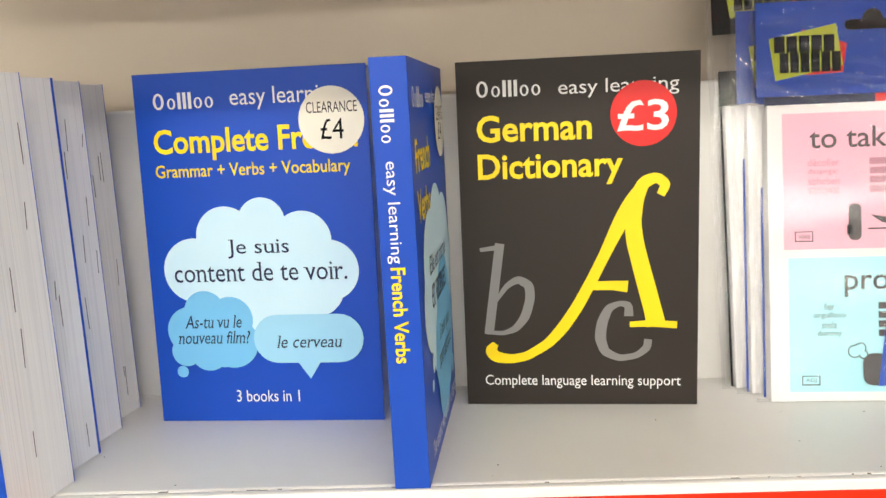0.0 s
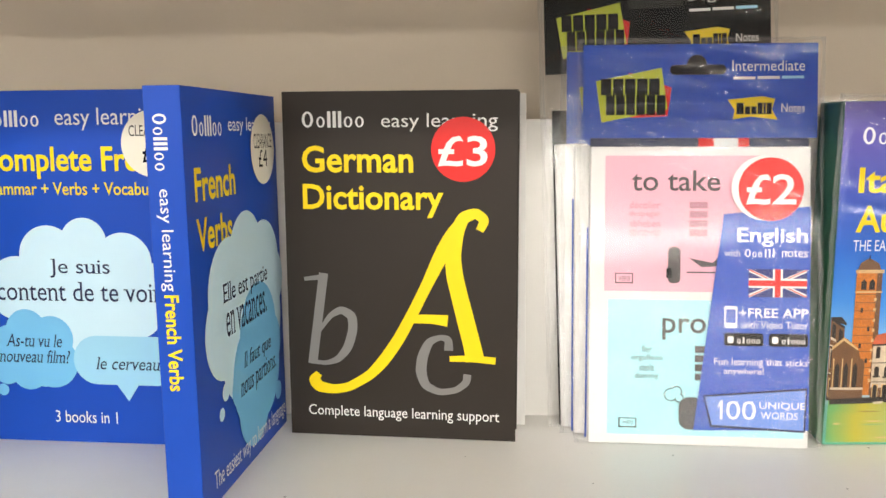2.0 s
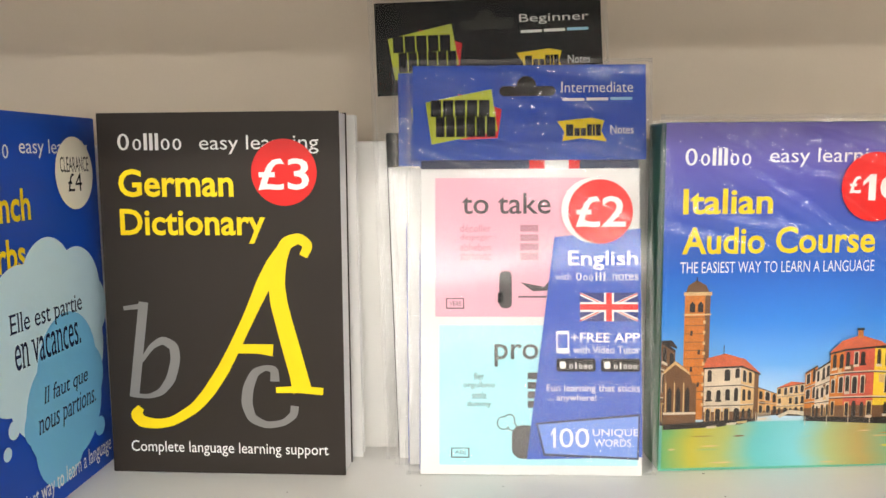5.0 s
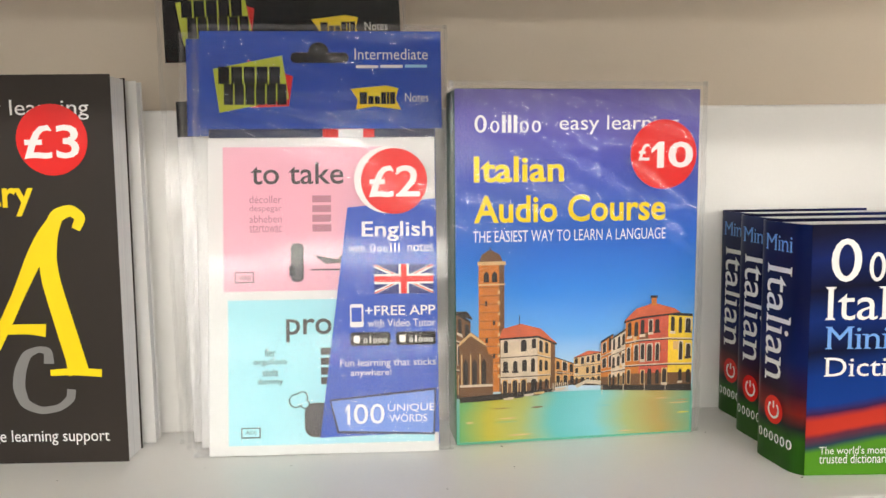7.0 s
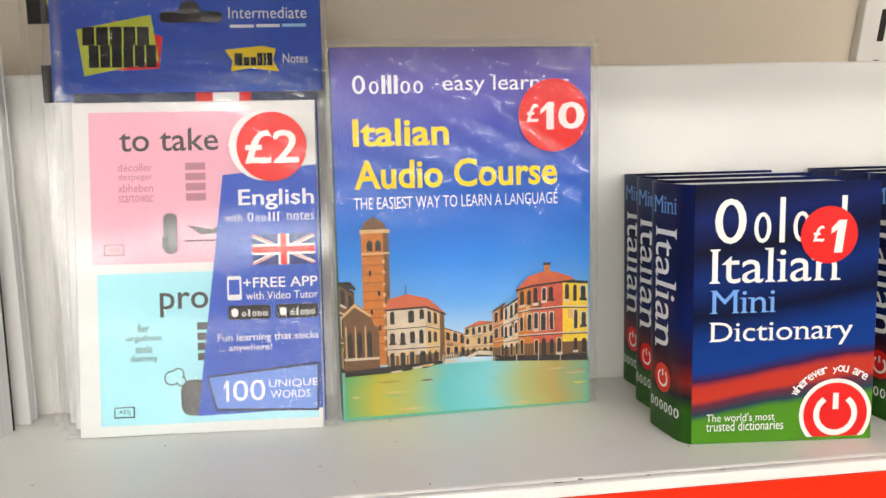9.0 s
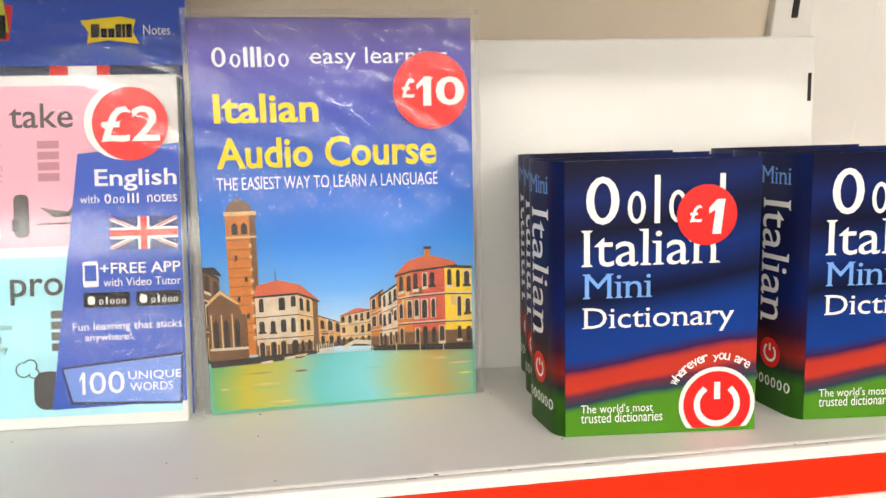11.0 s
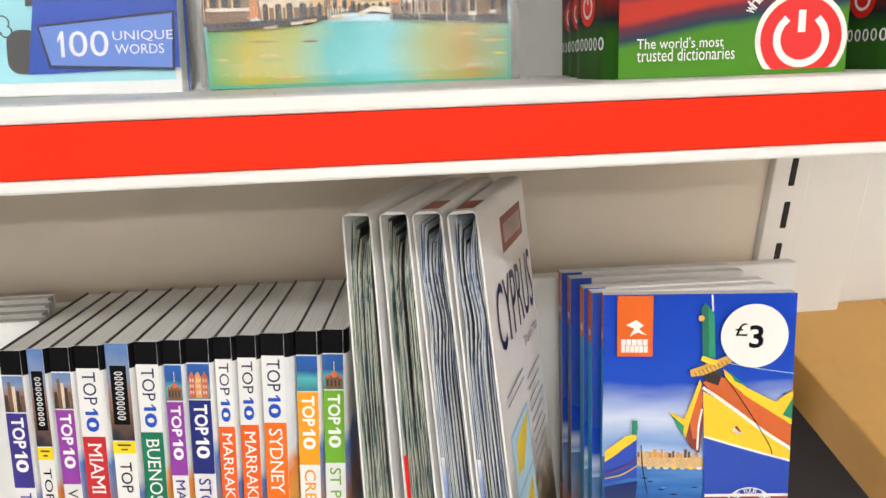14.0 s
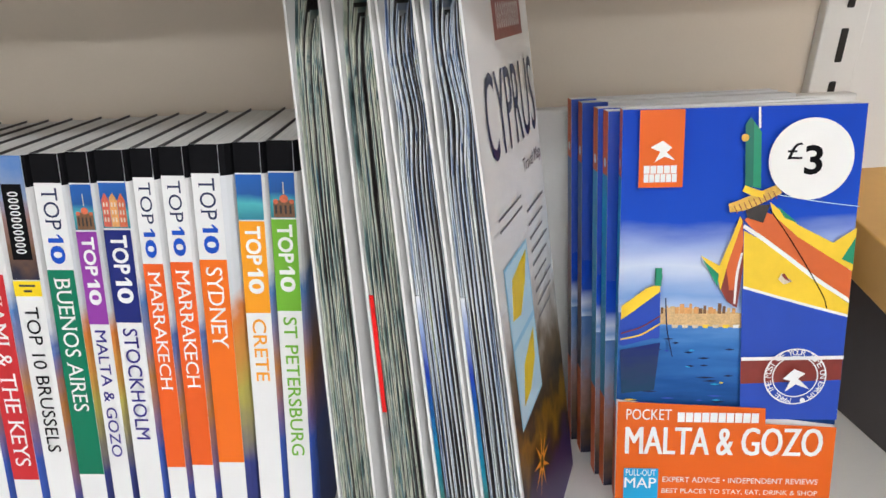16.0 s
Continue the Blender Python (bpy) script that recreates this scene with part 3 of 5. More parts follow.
def arc_text(a, s, u, q, r, start=-60.0, end=36.0, size=0.036, mat=None):
    """Letters one by one round a circle."""
    aspect = a.right.length / a.down.length
    for k, ch in enumerate(s):
        if ch == " ":
            continue
        unit, faces, _ = glyph_mesh(ch, 0.0, 0.012)
        t = radians(start + (end - start) * k / (len(s) - 1))
        tall = 1.35 if ch in "hl" else 1.0
        pts = []
        for x, y in unit:
            x, y = (x - 0.5) * size * 0.85, y * size * tall
            if ch in "yp":
                y -= 0.3 * size
            px, py = (r + y) * math.sin(t) + x * math.cos(t), (r + y) * math.cos(t) - x * math.sin(t)
            pts.append((u + px, q - py * aspect))
        a.sheet("lettering", pts, faces, mat or INK_WHITE)


def ring_text(a, s, u, q, r):
    for k in (0.78, 1.06):
        path = [(u + r * k * math.sin(radians(t)), q - r * k * a.right.length / a.down.length * math.cos(radians(t))) for t in range(0, 361, 15)]
        a.stroke("badge_ring", path, [0.006] * len(path), INK_WHITE)
    arc_text(a, s, u, q, r * 0.84, -170, 170, 0.026)


def art_grammar(a):
    a.mark('Cxiiixx', 0.076, 0.054, 0.353, 0.099, INK_WHITE)
    a.text('easy learning', 0.419, 0.049, 0.886, 0.11, INK_WHITE)
    a.text('Complete French', 0.072, 0.153, 0.95, 0.243, INK_YELLOW, bold=0.03)
    a.text('Grammar + Verbs + Vocabulary', 0.07, 0.252, 0.914, 0.299, INK_YELLOW, bold=0.012)
    a.cloud('speech_cloud', [(0.353, 0.458, 0.129), (0.516, 0.419, 0.103), (0.689, 0.475, 0.126), (0.208, 0.553, 0.14), (0.794, 0.561, 0.131), (0.418, 0.575, 0.235), (0.59, 0.593, 0.215), (0.735, 0.611, 0.122), (0.287, 0.622, 0.125)], INK_PALE)
    a.cloud('speech_cloud', [(0.235, 0.674, 0.093), (0.348, 0.697, 0.1), (0.167, 0.728, 0.106), (0.35, 0.763, 0.115), (0.24, 0.79, 0.086), (0.138, 0.789, 0.066), (0.308, 0.754, 0.126), (0.114, 0.849, 0.026)], INK_SKY)
    a.rect('speech_bubble', 0.446, 0.685, 0.929, 0.826, INK_BUBBLE, round=0.5)
    a.poly('bubble_tail', [(0.627, 0.816), (0.743, 0.817), (0.688, 0.873)], INK_BUBBLE)
    a.text('Je suis', 0.361, 0.467, 0.63, 0.521, INK_NAVY, serif=True)
    a.text('content de te voir.', 0.115, 0.532, 0.874, 0.587, INK_NAVY, serif=True)
    a.text('As-tu vu le', 0.14, 0.684, 0.397, 0.721, INK_NAVY, slant=0.25, serif=True)
    a.text('nouveau film?', 0.105, 0.73, 0.432, 0.767, INK_NAVY, slant=0.25, serif=True)
    a.text('le cerveau', 0.546, 0.746, 0.835, 0.782, INK_NAVY, slant=0.25, serif=True)
    a.text('3 books in 1', 0.35, 0.905, 0.633, 0.94, INK_WHITE)
    a.disc('price_sticker', 0.846, 0.147, 0.138, STICKER_CREAM)
    a.text('CLEARANCE', 0.743, 0.097, 0.956, 0.127, INK_BLACK)
    a.text('£4', 0.799, 0.143, 0.896, 0.199, INK_BLACK)


def art_verbs_spine(a):
    a.mark('Cxiiixx', 0.224, 0.057, 0.599, 0.188, INK_WHITE, down=True)
    a.text('easy learning', 0.191, 0.226, 0.622, 0.456, INK_WHITE, down=True)
    a.text('French Verbs', 0.253, 0.465, 0.658, 0.69, INK_YELLOW, down=True, bold=0.03)


def art_verbs_cover(a):
    a.mark('Cxiiixx', 0.072, 0.063, 0.356, 0.111, INK_WHITE)
    a.text('easy learning', 0.418, 0.063, 0.929, 0.111, INK_WHITE)
    a.text('French', 0.074, 0.182, 0.464, 0.261, INK_YELLOW, bold=0.03)
    a.text('Verbs', 0.071, 0.299, 0.411, 0.377, INK_YELLOW, bold=0.03)
    a.cloud('speech_cloud', [(0.356, 0.506, 0.224), (0.553, 0.435, 0.197), (0.761, 0.475, 0.199), (0.277, 0.595, 0.19), (0.868, 0.528, 0.14), (0.56, 0.556, 0.302), (0.45, 0.668, 0.216), (0.699, 0.627, 0.261), (0.256, 0.746, 0.036), (0.206, 0.794, 0.026)], INK_PALE)
    a.cloud('speech_cloud', [(0.654, 0.662, 0.231), (0.557, 0.753, 0.225), (0.68, 0.765, 0.233), (0.57, 0.838, 0.19), (0.801, 0.713, 0.137), (0.389, 0.766, 0.074), (0.88, 0.872, 0.043)], INK_SKY)
    a.text('Elle est partie', 0.269, 0.475, 0.79, 0.538, INK_NAVY, serif=True)
    a.text('en vacances.', 0.29, 0.55, 0.764, 0.613, INK_NAVY, serif=True)
    a.text('Il faut que', 0.455, 0.682, 0.799, 0.737, INK_NAVY, slant=0.2, serif=True)
    a.text('nous partions.', 0.405, 0.744, 0.857, 0.811, INK_NAVY, slant=0.2, serif=True)
    a.text('The easiest way to learn a language', 0.098, 0.915, 0.966, 0.975, INK_WHITE)
    a.disc('price_sticker', 0.8, 0.151, 0.152, STICKER_CREAM)
    a.text('CLEARANCE', 0.688, 0.107, 0.918, 0.148, INK_BLACK)
    a.text('£4', 0.741, 0.151, 0.854, 0.2, INK_BLACK)


def art_german(a):
    a.mark('Cxiiixx', 0.078, 0.055, 0.36, 0.1, INK_WHITE)
    a.text('easy learning', 0.428, 0.062, 0.916, 0.112, INK_WHITE)
    a.text('German', 0.082, 0.15, 0.563, 0.226, INK_YELLOW, bold=0.03)
    a.text('Dictionary', 0.082, 0.258, 0.69, 0.352, INK_YELLOW, bold=0.03)
    a.stroke('grey_letter', [(0.165, 0.514), (0.106, 0.783)], [0.041, 0.041], INK_GREY)
    a.stroke('grey_letter', [(0.078, 0.532), (0.150, 0.526)], [0.017, 0.022], INK_GREY)
    a.stroke('grey_letter', [(0.135, 0.690), (0.19, 0.638), (0.24, 0.619), (0.288, 0.637), (0.292, 0.676), (0.268, 0.732), (0.224, 0.768), (0.169, 0.781), (0.100, 0.777)], [0.014, 0.024, 0.034, 0.041, 0.041, 0.041, 0.031, 0.019, 0.019], INK_GREY)
    a.stroke('grey_letter', [(0.711, 0.732), (0.711, 0.699), (0.674, 0.693), (0.626, 0.707), (0.597, 0.75), (0.588, 0.796), (0.608, 0.838), (0.671, 0.857), (0.744, 0.849), (0.788, 0.825), (0.792, 0.800)], [0.039, 0.034, 0.022, 0.036, 0.046, 0.048, 0.039, 0.029, 0.027, 0.034, 0.034], INK_GREY)
    a.stroke('big_letter', [(0.843, 0.386), (0.866, 0.356), (0.827, 0.336), (0.772, 0.350), (0.746, 0.394), (0.729, 0.46), (0.737, 0.515), (0.757, 0.571), (0.784, 0.642), (0.813, 0.717), (0.826, 0.760)], [0.034, 0.041, 0.043, 0.053, 0.058, 0.068, 0.072, 0.072, 0.075, 0.075, 0.082], INK_YELLOW)
    a.stroke('big_letter', [(0.762, 0.362), (0.722, 0.405), (0.677, 0.46), (0.616, 0.545), (0.553, 0.629), (0.494, 0.702), (0.43, 0.765), (0.366, 0.812), (0.269, 0.851), (0.201, 0.859), (0.134, 0.853), (0.110, 0.833), (0.134, 0.812)], [0.043, 0.063, 0.063, 0.048, 0.048, 0.051, 0.051, 0.043, 0.039, 0.041, 0.051, 0.053, 0.029], INK_YELLOW)
    a.stroke('big_letter', [(0.535, 0.642), (0.642, 0.641), (0.707, 0.645)], [0.039, 0.039, 0.051], INK_YELLOW)
    a.stroke('big_letter', [(0.715, 0.756), (0.807, 0.753), (0.913, 0.758)], [0.024, 0.029, 0.031], INK_YELLOW)
    a.text('Complete language learning support', 0.084, 0.907, 0.93, 0.948, INK_WHITE)
    a.disc('price_sticker', 0.773, 0.161, 0.134, STICKER_RED)
    a.text('£3', 0.667, 0.124, 0.875, 0.208, INK_WHITE, bold=0.02)


def art_card_pack_body(a):
    a.rect('pink_note', 0.068, 0.03, 0.821, 0.486, CARD_PINK)
    a.rect('aqua_note', 0.086, 0.514, 0.98, 0.968, CARD_AQUA)
    a.text('to take', 0.19, 0.079, 0.595, 0.149, INK_GREY_DARK, bold=0.012)
    a.text('décoller', 0.182, 0.184, 0.322, 0.208, INK_ROSE)
    a.text('despegar', 0.182, 0.215, 0.322, 0.239, INK_ROSE)
    a.text('abheben', 0.182, 0.246, 0.322, 0.27, INK_ROSE)
    a.text('startowac', 0.182, 0.276, 0.322, 0.301, INK_ROSE)
    a.rect('small_print', 0.456, 0.185, 0.538, 0.207, INK_ROSE)
    a.rect('small_print', 0.456, 0.216, 0.538, 0.238, INK_ROSE)
    a.rect('small_print', 0.456, 0.246, 0.538, 0.269, INK_ROSE)
    a.rect('small_print', 0.456, 0.277, 0.538, 0.3, INK_ROSE)
    a.rect('plain_symbol', 0.36, 0.336, 0.417, 0.458, INK_GREY_DARK, round=0.4)
    a.rect('plain_symbol', 0.353, 0.406, 0.378, 0.44, INK_BLACK)
    a.poly('plane_symbol', [(0.456, 0.373), (0.564, 0.388), (0.595, 0.362), (0.61, 0.366), (0.59, 0.399), (0.513, 0.403)], INK_GREY_DARK)
    a.rect('line', 0.446, 0.418, 0.574, 0.423, INK_GREY_DARK)
    a.rect('tag', 0.117, 0.425, 0.2, 0.46, INK_GREY_DARK)
    a.rect('tag', 0.122, 0.428, 0.195, 0.456, CARD_PINK)
    a.text('VERB', 0.133, 0.436, 0.187, 0.451, INK_GREY_DARK)
    a.rect('tag', 0.14, 0.912, 0.223, 0.945, INK_GREY_DARK)
    a.rect('tag', 0.145, 0.915, 0.218, 0.941, CARD_AQUA)
    a.text('ADJ', 0.158, 0.921, 0.205, 0.936, INK_GREY_DARK)
    a.text('pro', 0.337, 0.574, 0.536, 0.648, INK_GREY_DARK, bold=0.012)
    a.text('fier', 0.244, 0.667, 0.291, 0.691, INK_GREY_DARK)
    a.text('orgulloso', 0.195, 0.698, 0.34, 0.722, INK_GREY_DARK)
    a.text('stolz', 0.234, 0.729, 0.301, 0.753, INK_GREY_DARK)
    a.text('dummy', 0.213, 0.759, 0.322, 0.784, INK_GREY_DARK)
    a.rect('small_print', 0.487, 0.667, 0.533, 0.689, INK_GREY_DARK)
    a.rect('small_print', 0.487, 0.698, 0.533, 0.72, INK_GREY_DARK)
    a.rect('small_print', 0.487, 0.728, 0.533, 0.751, INK_GREY_DARK)
    a.rect('small_print', 0.487, 0.759, 0.533, 0.781, INK_GREY_DARK)
    a.cloud('thought_cloud', [(0.378, 0.831, 0.031), (0.404, 0.82, 0.026), (0.417, 0.842, 0.021)], INK_GREY_DARK)
    a.cloud('thought_cloud', [(0.378, 0.831, 0.026), (0.404, 0.82, 0.021), (0.417, 0.842, 0.016)], CARD_AQUA)
    a.rect('plain_symbol', 0.415, 0.838, 0.528, 0.946, INK_GREY_DARK, round=0.4)
    a.poly('blue_flap', [(0.61, 0.225), (1.0, 0.198), (1.0, 0.939), (0.482, 0.948)], CARD_BLUE)
    a.text('English', 0.672, 0.27, 0.987, 0.333, INK_WHITE, bold=0.02)
    a.text('with', 0.613, 0.342, 0.685, 0.366, INK_WHITE)
    a.mark('Cxxaia', 0.703, 0.34, 0.847, 0.368, INK_WHITE)
    a.text('notes', 0.872, 0.342, 0.987, 0.367, INK_WHITE)
    a.rect('flag_field', 0.724, 0.407, 0.985, 0.5, FLAG_BLUE)
    flag(a, 0.724, 0.407, 0.985, 0.5)
    a.rect('phone_symbol', 0.616, 0.531, 0.675, 0.604, INK_WHITE, round=0.15)
    a.rect('phone_symbol', 0.623, 0.542, 0.667, 0.587, CARD_BLUE)
    a.text('+FREE APP', 0.682, 0.537, 0.992, 0.568, INK_WHITE, bold=0.015)
    a.text('with Video Tutor', 0.693, 0.58, 0.992, 0.604, INK_WHITE)
    a.rect('badge', 0.616, 0.62, 0.793, 0.663, INK_BLACK, round=0.2)
    a.rect('badge_mark', 0.631, 0.63, 0.659, 0.654, INK_WHITE, round=0.4)
    a.mark('xaxxx', 0.672, 0.633, 0.78, 0.654, INK_WHITE)
    a.rect('badge', 0.816, 0.62, 0.992, 0.663, INK_BLACK, round=0.2)
    a.rect('badge_mark', 0.831, 0.63, 0.859, 0.654, INK_WHITE, round=0.4)
    a.mark('xaxxx', 0.872, 0.633, 0.98, 0.654, INK_WHITE)
    a.text('Fun learning that sticks', 0.572, 0.704, 0.99, 0.734, INK_WHITE)
    a.text('... anywhere!', 0.577, 0.736, 0.795, 0.763, INK_WHITE)
    a.poly('banner_edge', [(0.523, 0.829), (0.99, 0.798), (0.982, 0.946), (0.556, 0.935)], INK_NAVY)
    a.poly('banner', [(0.531, 0.834), (0.982, 0.806), (0.974, 0.939), (0.564, 0.927)], BANNER_BLUE)
    one(a, 0.590, 0.845, 0.612, 0.908, INK_WHITE)
    a.text('00', 0.628, 0.845, 0.762, 0.908, INK_WHITE)
    a.text('UNIQUE', 0.777, 0.847, 0.982, 0.874, INK_WHITE)
    a.text('WORDS', 0.783, 0.88, 0.949, 0.904, INK_WHITE)
    a.disc('price_sticker', 0.79, 0.138, 0.149, INK_WHITE)
    a.disc('price_sticker', 0.818, 0.142, 0.146, STICKER_RED)
    a.text('£2', 0.706, 0.092, 0.931, 0.194, INK_WHITE, bold=0.02)


def art_card_pack_header(a, level):
    a.poly('logo_shape', [(0.197, 0.298), (0.383, 0.465), (0.366, 0.769), (0.208, 0.785)], STICKER_RED)
    a.poly('logo_shape', [(0.055, 0.388), (0.339, 0.25), (0.366, 0.695), (0.081, 0.835)], LIME)
    a.mark('CCCCC', 0.074, 0.365, 0.334, 0.541, INK_BLACK, fat=True)
    a.mark('CCCCCC', 0.097, 0.543, 0.359, 0.756, INK_BLACK, fat=True)
    a.text(level, 0.639, 0.18, 0.945, 0.295, INK_WHITE)
    a.rect('level_bar', 0.644, 0.353, 0.737, 0.383, INK_WHITE)
    a.rect('level_bar', 0.746, 0.349, 0.839, 0.38, INK_WHITE)
    a.rect('level_bar', 0.848, 0.346, 0.941, 0.377, INK_BUBBLE)
    a.rect('hang_slot', 0.373, 0.221, 0.615, 0.33, SLOT_DARK, round=0.5)
    a.disc('hang_slot', 0.489, 0.221, 0.043, SLOT_DARK)
    a.poly('logo_shape', [(0.621, 0.596), (0.694, 0.578), (0.767, 0.56), (0.821, 0.589), (0.808, 0.698), (0.831, 0.811), (0.72, 0.776), (0.642, 0.806), (0.651, 0.709)], INK_YELLOW)
    a.mark('Cxxaia', 0.656, 0.63, 0.808, 0.753, INK_BLACK, fat=True)
    a.text('Notes', 0.847, 0.639, 0.945, 0.731, INK_WHITE)


def art_italian(a):
    a.rect('printed_water', 0.014, 0.855, 0.986, 0.990, PIC_CANAL)
    whole, a.step = a.step, 0.000005
    rnd = random.Random(21)
    for k in range(16):
        u, q = rnd.uniform(0.015, 0.93), 0.862 + 0.12 * rnd.random() ** 1.7
        l, t = min(rnd.uniform(0.03, 0.13), 0.984 - u), rnd.uniform(0.0008, 0.0030)
        if u < 0.34:
            m = rnd.choice((PIC_BROWN, PIC_BROWN, PIC_DARK, PIC_SAND)) if q < 0.905 else rnd.choice((PIC_SAND, PIC_CANAL_GREEN))
        elif u < 0.58:
            m = PIC_CANAL_TEAL
        else:
            m = rnd.choice((PIC_BROWN, PIC_SAND, PIC_BRICK)) if q < 0.905 else rnd.choice((PIC_YELLOW, PIC_CANAL_GREEN, PIC_SAND))
        a.poly('ripple', [(u, q), (u + l * 0.3, q - t), (u + l * 0.7, q - t), (u + l, q), (u + l * 0.6, q + t), (u + l * 0.3, q + t)], m)
    a.mark('Cxiiixx', 0.072, 0.072, 0.349, 0.12, INK_WHITE)
    a.text('easy learning', 0.418, 0.073, 0.908, 0.126, INK_WHITE)
    a.text('Italian', 0.076, 0.184, 0.438, 0.256, INK_YELLOW, bold=0.03)
    a.text('Audio Course', 0.076, 0.291, 0.862, 0.368, INK_YELLOW, bold=0.03)
    a.text('THE EASIEST WAY TO LEARN A LANGUAGE', 0.071, 0.389, 0.864, 0.421, INK_WHITE)
    # far end of the canal
    house(a, 0.405, 0.492, 0.752, 0.775, 0.842, 0.836, PIC_ORANGE, 2, 3)
    house(a, 0.485, 0.602, 0.756, 0.742, 0.838, 0.842, PIC_SAND, 3, 5)
    a.poly('roof', [(0.483, 0.757), (0.545, 0.738), (0.604, 0.743)], PIC_TERRACOTTA)
    a.poly('bridge', [(0.490, 0.838), (0.54, 0.822), (0.606, 0.828), (0.606, 0.842), (0.575, 0.836), (0.535, 0.833), (0.500, 0.846)], PIC_CREAM)
    # church and bell tower
    house(a, 0.002, 0.060, 0.612, 0.640, 0.862, 0.860, PIC_BROWN, 3, 2)
    a.poly('roof', [(0.002, 0.612), (0.045, 0.612), (0.066, 0.630), (0.066, 0.637), (0.002, 0.620)], PIC_DARK)
    a.rect('house_front', 0.093, 0.478, 0.197, 0.846, PIC_BRICK)
    a.rect('shaded_side', 0.176, 0.478, 0.197, 0.846, PIC_BROWN)
    for k in range(9):
        a.rect('quoin', 0.170, 0.556 + 0.030 * k, 0.180, 0.566 + 0.030 * k, PIC_SAND)
    for u, q in ((0.118, 0.585), (0.150, 0.640), (0.120, 0.690), (0.150, 0.735)):
        a.rect('slit_window', u, q, u + 0.010, q + 0.014, PIC_DARK)
    for k in range(11):
        q = 0.545 + 0.024 * k
        a.rect('brick_course', 0.094, q, 0.196, q + 0.0018, PIC_BROWN)
    a.rect('printed_ledge', 0.088, 0.474, 0.202, 0.484, PIC_SAND)
    a.poly('roof', [(0.096, 0.474), (0.105, 0.455), (0.139, 0.440), (0.178, 0.455), (0.190, 0.474)], PIC_BROWN)
    a.rect('finial', 0.138, 0.432, 0.143, 0.446, PIC_DARK)
    for u in (0.113, 0.146):
        a.poly('belfry_arch', [(u, 0.532), (u, 0.510), (u + 0.011, 0.501), (u + 0.022, 0.510), (u + 0.022, 0.532)], PIC_DARK)
    a.rect('printed_ledge', 0.090, 0.536, 0.200, 0.541, PIC_SAND)
    a.poly('house_front', [(0.014, 0.862), (0.014, 0.700), (0.060, 0.672), (0.075, 0.678), (0.120, 0.705), (0.132, 0.735), (0.150, 0.742), (0.150, 0.856)], PIC_BROWN)
    a.poly('printed_ledge', [(0.014, 0.700), (0.060, 0.672), (0.120, 0.705), (0.120, 0.712), (0.060, 0.682), (0.014, 0.710)], PIC_SAND)
    for u in (0.030, 0.066, 0.104):
        a.rect('printed_column', u - 0.009, 0.735, u - 0.004, 0.822, PIC_SAND)
        a.poly('church_door', [(u, 0.822), (u, 0.760), (u + 0.009, 0.748), (u + 0.018, 0.760), (u + 0.018, 0.822)], PIC_DARK)
    a.rect('church_step', 0.014, 0.822, 0.150, 0.829, PIC_CREAM)
    # the cream corner house
    house(a, 0.181, 0.335, 0.690, 0.684, 0.860, 0.862, PIC_CREAM, 3, 4)
    house(a, 0.333, 0.405, 0.684, 0.712, 0.862, 0.846, PIC_SAND, 3, 3, 0.25)
    a.poly('roof', [(0.174, 0.692), (0.190, 0.665), (0.262, 0.652), (0.345, 0.668), (0.412, 0.712), (0.335, 0.688)], PIC_TERRACOTTA)
    a.poly('roof_shade', [(0.174, 0.692), (0.335, 0.688), (0.412, 0.712), (0.412, 0.717), (0.335, 0.694), (0.174, 0.697)], PIC_DARK)
    a.rect('aerial', 0.256, 0.628, 0.259, 0.656, PIC_DARK)
    # the far bank
    house(a, 0.598, 0.648, 0.712, 0.690, 0.846, 0.850, PIC_BRICK, 3, 2)
    house(a, 0.640, 0.702, 0.704, 0.676, 0.850, 0.854, PIC_CREAM, 3, 3)
    house(a, 0.699, 0.760, 0.652, 0.640, 0.854, 0.858, PIC_BRICK, 3, 2)
    house(a, 0.757, 0.882, 0.640, 0.634, 0.858, 0.860, PIC_RED, 3, 4)
    house(a, 0.881, 0.985, 0.634, 0.640, 0.860, 0.860, PIC_YELLOW, 3, 3)
    a.poly('roof', [(0.692, 0.655), (0.742, 0.620), (0.816, 0.604), (0.905, 0.622), (0.930, 0.634), (0.757, 0.646)], PIC_TERRACOTTA)
    a.poly('roof_shade', [(0.692, 0.655), (0.757, 0.644), (0.930, 0.634), (0.930, 0.639), (0.757, 0.650), (0.692, 0.661)], PIC_DARK)
    a.rect('chimney', 0.806, 0.588, 0.828, 0.612, PIC_BRICK)
    a.rect('chimney', 0.802, 0.583, 0.832, 0.590, PIC_DARK)
    # quays, boats and mooring poles
    a.poly('quay', [(0.014, 0.856), (0.400, 0.842), (0.405, 0.848), (0.180, 0.868), (0.014, 0.872)], PIC_DARK)
    a.poly('quay', [(0.596, 0.846), (0.986, 0.858), (0.986, 0.868), (0.596, 0.853)], PIC_DARK)
    for k in range(6):
        u, q = 0.19 + 0.042 * k, 0.868 - 0.0042 * k
        a.poly('moored_boat', [(u, q - 0.004), (u + 0.046, q - 0.007), (u + 0.040, q), (u + 0.006, q + 0.002)], (PIC_CREAM, PIC_DARK, PIC_CREAM, PIC_SAND, PIC_DARK, PIC_CREAM)[k])
    for k in range(12):
        u = 0.395 + 0.0085 * k if k < 8 else 0.60 + 0.09 * (k - 8)
        a.rect('mooring_pole', u, 0.826 if k < 8 else 0.838, u + 0.0028, 0.852 if k < 8 else 0.866, PIC_CREAM)
    a.step = whole
